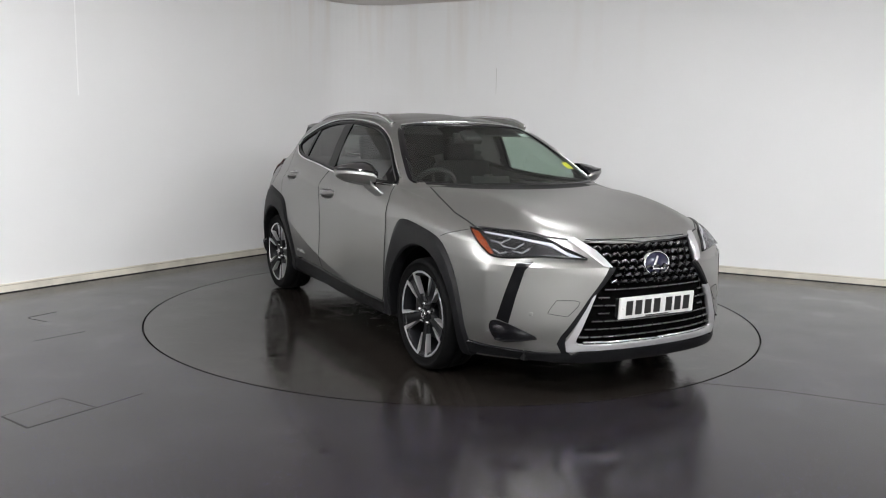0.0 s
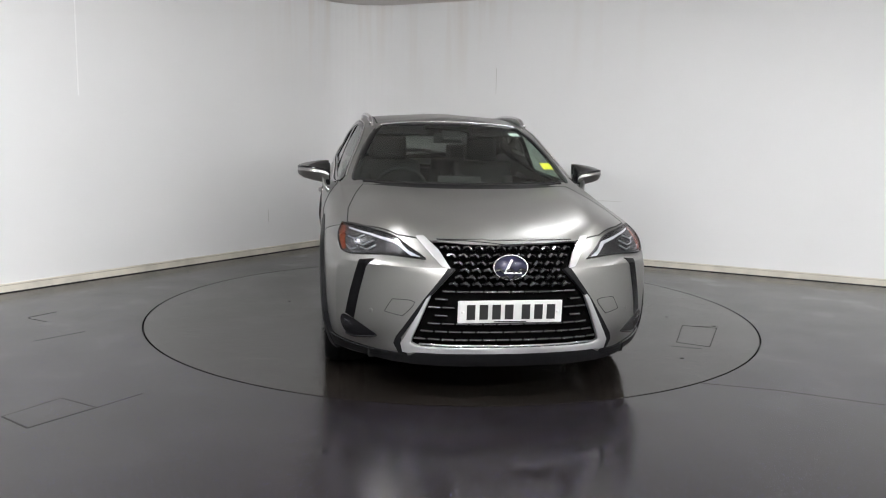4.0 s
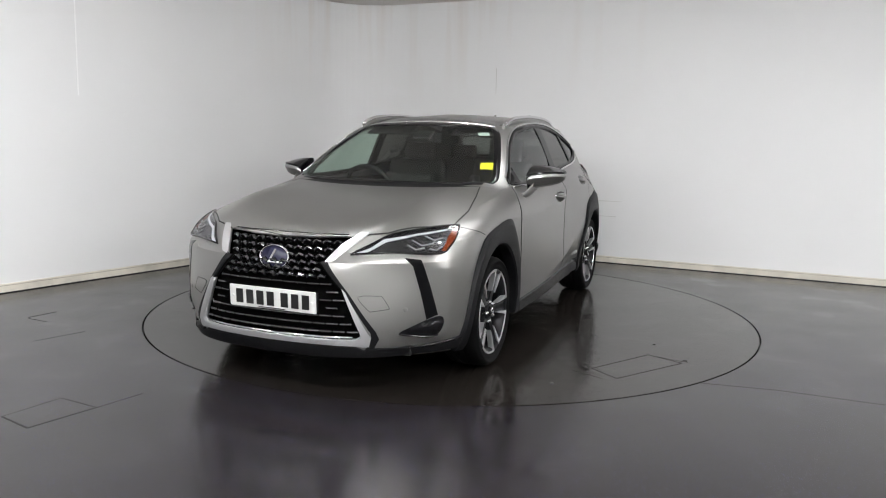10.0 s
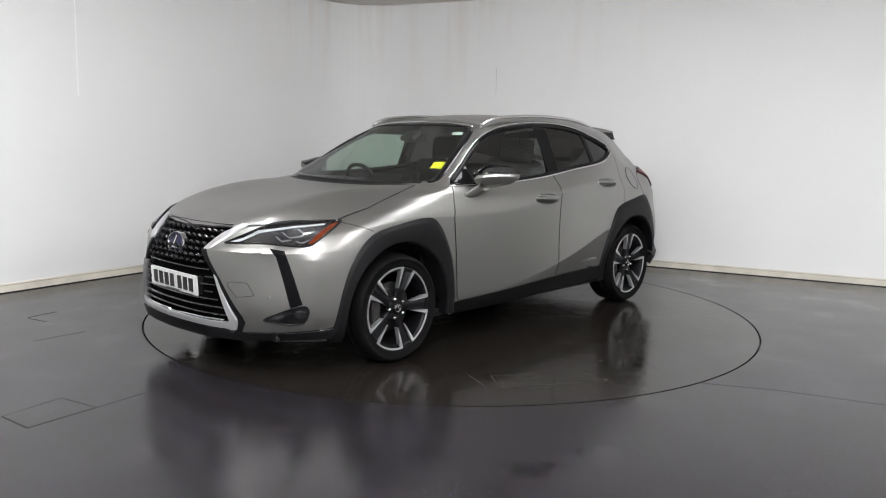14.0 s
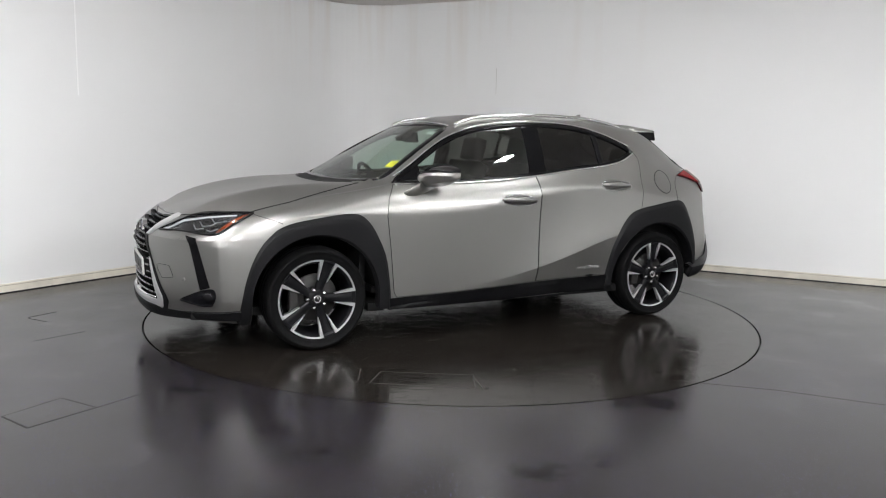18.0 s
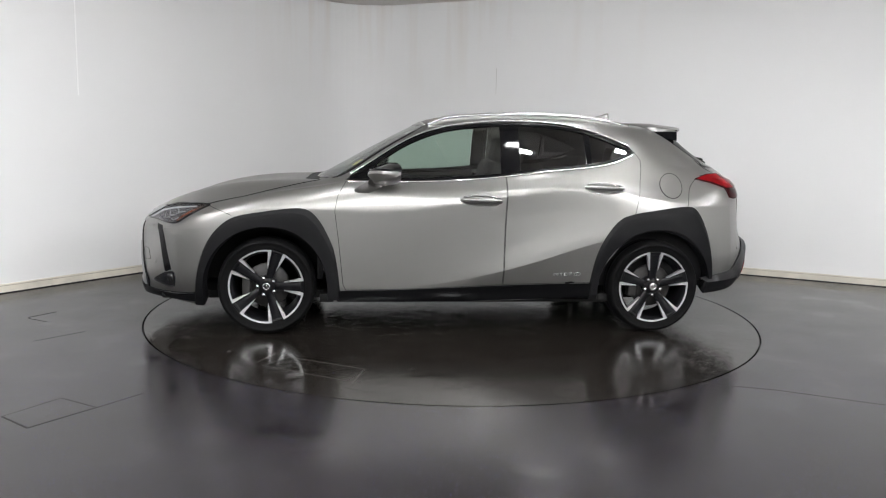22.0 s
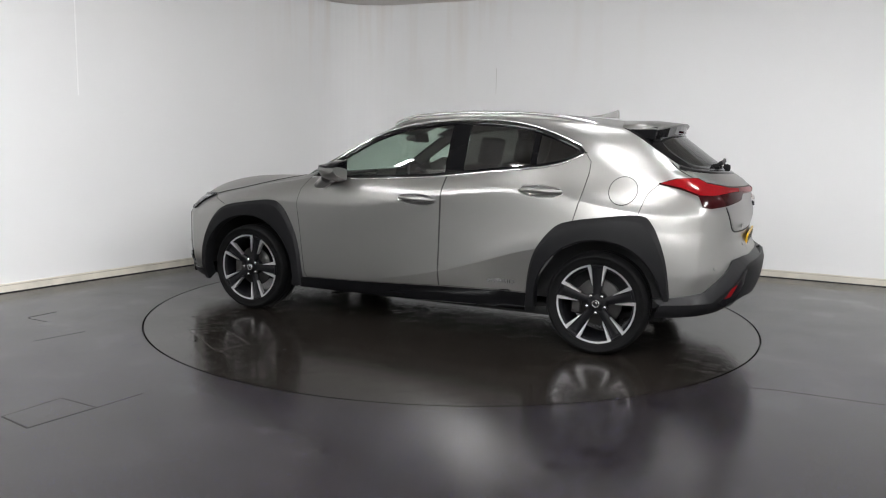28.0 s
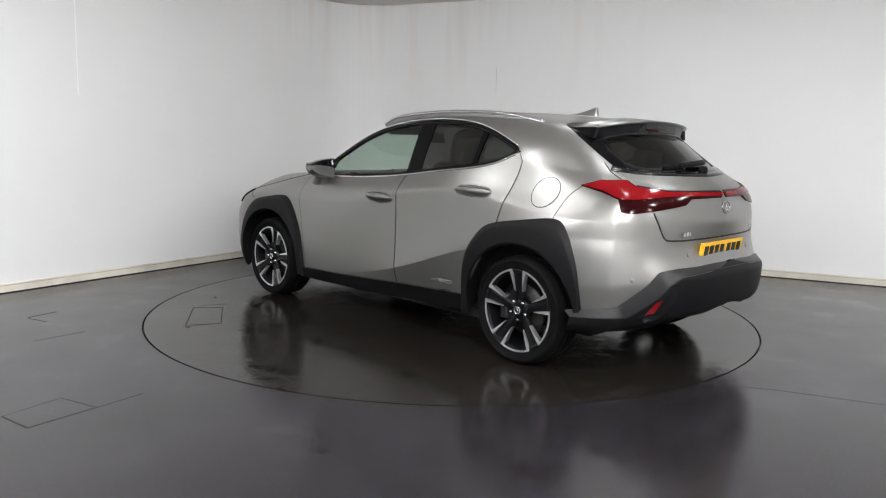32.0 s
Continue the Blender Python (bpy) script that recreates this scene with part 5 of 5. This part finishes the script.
# --- door mirrors
def mirror_shell(rows_of):
    """Joins cross-sections of the housing from its root to its tip; rows_of: the section's (x, z) points at y."""
    bm = bmesh.new()
    rows = [[bm.verts.new((x, y, z)) for x, z in pts] for y, pts in rows_of]
    for p, q in zip(rows, rows[1:]):
        for k in range(len(p) - 1):
            bm.faces.new((p[k], q[k], q[k + 1], p[k + 1]))
    bm.faces.new(rows[0])
    bm.faces.new(rows[-1])
    bmesh.ops.recalc_face_normals(bm, faces=bm.faces[:])
    for f in bm.faces:
        f.smooth = True
    for e in bm.edges:
        if len(e.link_faces) == 2 and e.calc_face_angle() > 0.5:
            e.smooth = False
    return bm


# y, top, dividing line, foot, rear and front of the housing
MIRROR = ((.862, 1.152, 1.080, .998, .476, .655), (.885, 1.154, 1.090, 1.002, .470, .660), (.93, 1.150, 1.098, 1.010, .464, .655),
          (.98, 1.143, 1.104, 1.020, .458, .638), (1.03, 1.132, 1.108, 1.034, .454, .600), (1.060, 1.122, 1.106, 1.052, .454, .550), (1.071, 1.114, 1.103, 1.066, .458, .512))


def lower_section(top, cut, foot, back, nose):
    d = nose - back
    return [(back, cut), (nose - .10 * d, cut + .002), (nose, cut - .006), (nose + .004, cut - .022), (nose - .07 * d, foot + .45 * (cut - foot)), (nose - .22 * d, foot + .12 * (cut - foot)),
            (back + .40 * d, foot), (back + .02, foot + .006), (back, foot + .014), (back - .001, cut)]


def upper_section(top, cut, foot, back, nose):
    d = nose - back
    return [(back, cut - .004), (back - .004, top - .006), (back + .03 * d, top), (back + .35 * d, top - .002), (back + .70 * d, cut + .55 * (top - cut)), (nose - .02 * d, cut + .010),
            (nose - .005 * d, cut), (nose - .04 * d, cut - .005)]


for s in (1, -1):
    flip = (lambda b: b) if s > 0 else mirrored
    holder = part("door_mirror", flip(mirror_shell([(y, lower_section(*v)) for y, *v in MIRROR])), PAINT, car, "champagne and black door mirror")
    part("mirror_cap", flip(mirror_shell([(y, upper_section(*v)) for y, *v in MIRROR])), GLOSS_BLACK, holder, "gloss black mirror cap")
    glass_face = bmesh.new()
    edge = [(y, top - .012) for y, top, *_ in MIRROR[1:-1]] + [(y, foot + .018) for y, _, _, foot, *_ in reversed(MIRROR[1:-1])]
    glass_face.faces.new([glass_face.verts.new((.456 + (1.06 - y) * .08, y, z)) for y, z in edge])
    bmesh.ops.solidify(glass_face, geom=glass_face.faces[:], thickness=.006)
    part("mirror_glass", flip(glass_face), INTERIOR_MIRROR, holder, "mirror glass", smooth=False)
    arm = bmesh.new()
    rows = []
    for x, y, z, w, h in ((.700, .845, .960, .058, .020), (.690, .872, .968, .058, .024), (.650, .888, .992, .060, .030), (.600, .905, 1.022, .062, .034)):
        rows.append([arm.verts.new((x + w * math.cos(a), y, z + h * math.sin(a))) for a in (2 * math.pi * k / 12 for k in range(12))])
    for p, q in zip(rows, rows[1:]):
        for k in range(12):
            arm.faces.new((p[k], q[k], q[(k + 1) % 12], p[(k + 1) % 12]))
    arm.faces.new(rows[0])
    bmesh.ops.recalc_face_normals(arm, faces=arm.faces[:])
    part("mirror_arm", flip(arm), PAINT, holder)
    neck = boxed((.115, .030, .115), pose(.590, .868, 1.065, 0, 24, 0), .012)
    part("mirror_neck", flip(neck), GLOSS_BLACK, holder, "black inner face of the mirror")

# --- cabin
def inner_skin():
    """The dark lining inside the roof and pillars."""
    bm = bmesh.new()
    pts = {}
    for r in range(9 * PER_LINE - 2, _rows - 1):
        for c in range(_cols - 1):
            x, y, z = (GRID[r, c] + GRID[r + 1, c] + GRID[r, c + 1] + GRID[r + 1, c + 1]) / 4
            if (-1.30 < x < .85 and y > .5 and inside((x, z), DLO)) or (x > .2 and inside((x, y), SCREEN_EDGE)) or (x < -1.3 and inside((y, z), REAR_GLASS)):
                continue
            for s in (1, -1):
                q = []
                for i, j in ((r, c), (r, c + 1), (r + 1, c + 1), (r + 1, c)):
                    if (i, j, s) not in pts:
                        p = GRID[i, j]
                        mid = np.array([-.55, 0, 1.15])
                        p = p + (mid - p) * .030
                        pts[i, j, s] = bm.verts.new((p[0], p[1] * s, p[2]))
                    q.append(pts[i, j, s])
                bm.faces.new(q)
    return bm


part("headlining", inner_skin(), LINING, car, "grey roof lining")
part("cabin_floor", boxed((2.75, 1.50, .04), pose(-.45, 0, .33)), CABIN, car, "dark cabin floor", smooth=False)
for s in (1, -1):
    part("door_card", boxed((1.75, .04, .68), pose(-.02, .790 * s, .66, 4 * s, 0, 0), .01), CABIN, car, smooth=False)
    part("boot_side", boxed((.85, .04, .75), pose(-1.30, .70 * s, .72, 4 * s, 0, 0), .01), CABIN, car, smooth=False)
part("boot_end", boxed((.04, 1.40, .60), pose(-1.80, 0, .70), .01), CABIN, car, smooth=False)
part("bulkhead", boxed((.04, 1.45, .55), pose(.98, 0, .62), .01), CABIN, car, smooth=False)
dash = bmesh.new()
box(dash, (.52, 1.44, .22), pose(.74, 0, .86, 0, 4, 0), .06)
box(dash, (.30, 1.36, .08), pose(.86, 0, .972, 0, 3, 0), .03)
box(dash, (.60, .26, .30), pose(.20, 0, .55), .05)
part("dashboard", dash, CABIN, car, "black dashboard")
part("instrument_hood", boxed((.18, .40, .07), pose(.66, -.37, .985), .03), CABIN, car)
part("centre_screen", boxed((.02, .30, .11), pose(.63, .02, 1.01, 0, -12, 0), .008), CABIN, car, "black centre display")
bm = bmesh.new()
wheel_pose = pose(.50, -.37, .950, 0, -64, 0)
rings = []
for i in range(36):
    a = 2 * math.pi * i / 36
    rings.append([bm.verts.new(wheel_pose @ Vector(((.178 + .015 * math.cos(b)) * math.cos(a), (.178 + .015 * math.cos(b)) * math.sin(a), .015 * math.sin(b)))) for b in (2 * math.pi * k / 8 for k in range(8))])
for i in range(36):
    p, q = rings[i], rings[(i + 1) % 36]
    for k in range(8):
        bm.faces.new((p[k], q[k], q[(k + 1) % 8], p[(k + 1) % 8]))
box(bm, (.10, .15, .05), wheel_pose, .02)
box(bm, (.03, .34, .02), wheel_pose, .006, 1)
box(bm, (.17, .03, .02), wheel_pose @ pose(-.09, 0, 0), .006, 1)
part("steering_wheel", bm, CABIN, car, "black steering wheel")


def seat(x, y, rear=False):
    bm = bmesh.new()
    w = .50 if not rear else .58
    box(bm, (.54, w, .17), pose(x + .02, y, .52, 0, -7, 0), .055)
    box(bm, (.15, w * .96, .62), pose(x - .30, y, .84, 0, -18, 0), .06)
    for s in (1, -1):
        box(bm, (.17, .09, .46), pose(x - .265, y + s * (w / 2 - .05), .80, 0, -18, 0), .04)
        box(bm, (.46, .09, .13), pose(x + .02, y + s * (w / 2 - .05), .575, 0, -7, 0), .04)
    ob = part("seat", bm, SEAT_CLOTH, car, "black seat")
    rest = bmesh.new()
    box(rest, (.10, .27 if not rear else .24, .19), pose(x - .435, y, 1.235 if not rear else 1.17, 0, -12, 0), .045)
    part("headrest", rest, SEAT_CLOTH, ob)
    for s in (1, -1):
        part("headrest_post", tube([(x - .40, y + s * .06, 1.05), (x - .42, y + s * .06, 1.18)], .006, .006), SATIN, ob)
    return ob


for y in (.37, -.37):
    seat(.02, y)
    seat(-.95, y * .98, True)
bm = bmesh.new()
box(bm, (.025, .24, .075), pose(.33, 0, 1.318, 0, 10, 0), .012)
box(bm, (.03, .03, .05), pose(.335, 0, 1.335), .006, 1)
box(bm, (.11, .14, .035), pose(.375, 0, 1.330, 0, 28, 0), .015)
part("interior_mirror", bm, CABIN, car, "black interior mirror")
for s in (1, -1):
    part("sun_visor", boxed((.15, .36, .015), pose(.19, .34 * s, 1.372, 0, 22, 0), .006), CABIN, car)
part("parcel_shelf", boxed((.42, 1.16, .02), pose(-1.55, 0, 1.03), .006), CABIN, car)

# --- underside
bm = bmesh.new()
box(bm, (3.75, 1.36, .06), pose(.17, 0, .235), .02)
box(bm, (2.0, 1.66, .06), pose(-.02, 0, .235), .02)
part("underbody", bm, LINER, car, "black underbody", smooth=False)
for x in (HUB_F, HUB_R):
    part("axle", tube([(x, -.68, HUB_Z), (x, .68, HUB_Z)], .04, .04), LINER, car)


# ---------------------------------------------------------------- hatches, seams and marks
GROOVE = mat("dark_groove", (0.012, 0.011, 0.010), 0.7)
SCUFF = mottled("grey_scuff", (0.58, 0.57, 0.55), 0.15, 8.0, 60.0, 0.7, 0.05)
BRIGHT_SEAM = mat("bright_wall_seam", (0.92, 0.92, 0.92), 0.4)
WORN = mat("worn_pale_edge", (0.028, 0.025, 0.021), 0.5)


def groove(a, b, w, z=0.0005, h=0.0012):
    """A thin dark joint between two places on the floor."""
    a, b = Vector((*a, 0)), Vector((*b, 0))
    d = b - a
    return boxed((d.length, w, h), Matrix.Translation(((a + b) / 2 + Vector((0, 0, z)))) @ Matrix.Rotation(math.atan2(d.y, d.x), 4, "Z"))


def hatch(parent, corners, width, material=GROOVE):
    for a, b in zip(corners, corners[1:] + corners[:1]):
        part("joint", groove(a, b, width), material, parent, smooth=False)


def floor_hatch(corners, name, label):
    cx, cy = sum(c[0] for c in corners) / 4, sum(c[1] for c in corners) / 4
    ob = tagged(new(name), label, "hatch")
    bm = bmesh.new()
    top = [bm.verts.new((cx + (x - cx) * .97, cy + (y - cy) * .97, .0012)) for x, y in corners]
    low = [bm.verts.new((cx + (x - cx) * .98, cy + (y - cy) * .98, -.0002)) for x, y in corners]
    bm.faces.new(top)
    for i in range(4):
        j = (i + 1) % 4
        bm.faces.new((low[i], low[j], top[j], top[i]))
    bmesh.ops.recalc_face_normals(bm, faces=bm.faces[:])
    part("lid", bm, FLOOR, ob, smooth=False)
    hatch(ob, corners, .006)
    return ob


floor_hatch([(-2.06, -2.55), (-1.92, -2.28), (-1.69, -2.40), (-1.87, -2.68)], "floor_hatch", "flush dark floor hatch with open joints")
seam = tagged(new("floor_joint"), "thin open joint in the dark vinyl floor", "joint")
part("joint", groove((-2.99, -.63), (-2.89, -.44), .012), GROOVE, seam, smooth=False)
part("joint", groove((-2.97, -.66), (-2.80, -.74), .004), GROOVE, seam, smooth=False)
part("joint", groove((-2.62, -1.25), (-2.42, -.98), .003), GROOVE, seam, smooth=False)
part("joint", groove((-1.70, -2.42), (-1.555, -2.18), .0022), GROOVE, seam, smooth=False)
part("joint", groove((1.39, -1.775), (1.78, -1.87), .003), WORN, seam, smooth=False)
part("joint", groove((1.78, -1.87), (3.90, -2.78), .002), WORN, seam, smooth=False)


def on_deck(x, y):
    """A place on the turntable as it lies at six seconds, in the turntable's own space."""
    a = radians(90.85)
    return (x * math.cos(a) - y * math.sin(a), x * math.sin(a) + y * math.cos(a))


lid = [(1.130, 1.343), (1.262, 1.512), (.778, 1.818), (.676, 1.605)]
hatch(turntable, lid, .0055)
part("joint", groove((1.215, 1.250), (1.300, 1.440), .004), WORN, turntable, smooth=False)
part("joint", groove((.690, 1.625), (.745, 1.850), .0035), WORN, turntable, smooth=False)
for x, y, r in ((1.82, -.74, .014), (1.60, -.43, .012), (1.18, -1.52, .014), (-1.25, .35, .012), (-.6, -1.4, .010)):
    bm = bmesh.new()
    lathe(bm, [(.0001, .0022), (r * .7, .0018), (r, .0002)], 12, Matrix.Translation((*on_deck(x, y), 0)))
    part("deck_bolt", bm, GROOVE, turntable)


def wall_mark(name, parent, direction, d0, d1, z0, z1, material, label, proud=.0015):
    """A thin mark on one of the two walls, between two distances from their corner and two heights."""
    out = Vector((-direction.y, direction.x)) if direction is RIGHT_DIR else Vector((direction.y, -direction.x))
    a, b = CORNER + direction * d0, CORNER + direction * d1
    bm = bmesh.new()
    rows = []
    for p in (a, b):
        q = p - out * proud
        rows.append([bm.verts.new((*q, z0)), bm.verts.new((*q, z1)), bm.verts.new((*p, z1)), bm.verts.new((*p, z0))])
    for k in range(4):
        bm.faces.new((rows[0][k], rows[1][k], rows[1][(k + 1) % 4], rows[0][(k + 1) % 4]))
    bm.faces.new(rows[0])
    bm.faces.new(rows[1])
    bmesh.ops.recalc_face_normals(bm, faces=bm.faces[:])
    part(name, bm, material, parent, label, smooth=False)


far_wall = bpy.data.objects["wall_far"]
wall_mark("wall_seam", far_wall, LEFT_DIR, 3.680, 3.692, 1.62, CEILING - .01, BRIGHT_SEAM, "bright upright panel seam")
wall_mark("wall_seam", far_wall, LEFT_DIR, 1.476, 1.480, .36, .50, SCUFF, "short upright scratch")
wall_mark("wall_seam", far_wall, RIGHT_DIR, 1.903, 1.908, 1.83, 2.13, SCUFF, "short upright panel seam")
wall_mark("scuff", far_wall, RIGHT_DIR, 3.00, 3.41, .676, .681, SCUFF, "long grey scratch")
wall_mark("scuff", far_wall, RIGHT_DIR, 3.04, 3.36, .511, .515, SCUFF, "long grey scratch")


# ---------------------------------------------------------------- what moves
def motions():
    rows = []
    for t in range(0, 33):
        i = max(k for k in range(len(TURN)) if TURN[k][0] <= t)
        (t0, a0), (t1, a1) = (TURN[i], TURN[i + 1]) if i + 1 < len(TURN) else (TURN[i - 1], TURN[i])
        rows.append((t, a0 + (a1 - a0) * (t - t0) / (t1 - t0)))
    walk(turntable, [(t, pose(0, 0, 0, 0, 0, a)) for t, a in rows])
    walk(car, [(t, pose(0, 0, 0, 0, 0, a) @ Matrix.Translation(CAR_OFFSET)) for t, a in rows])


motions()
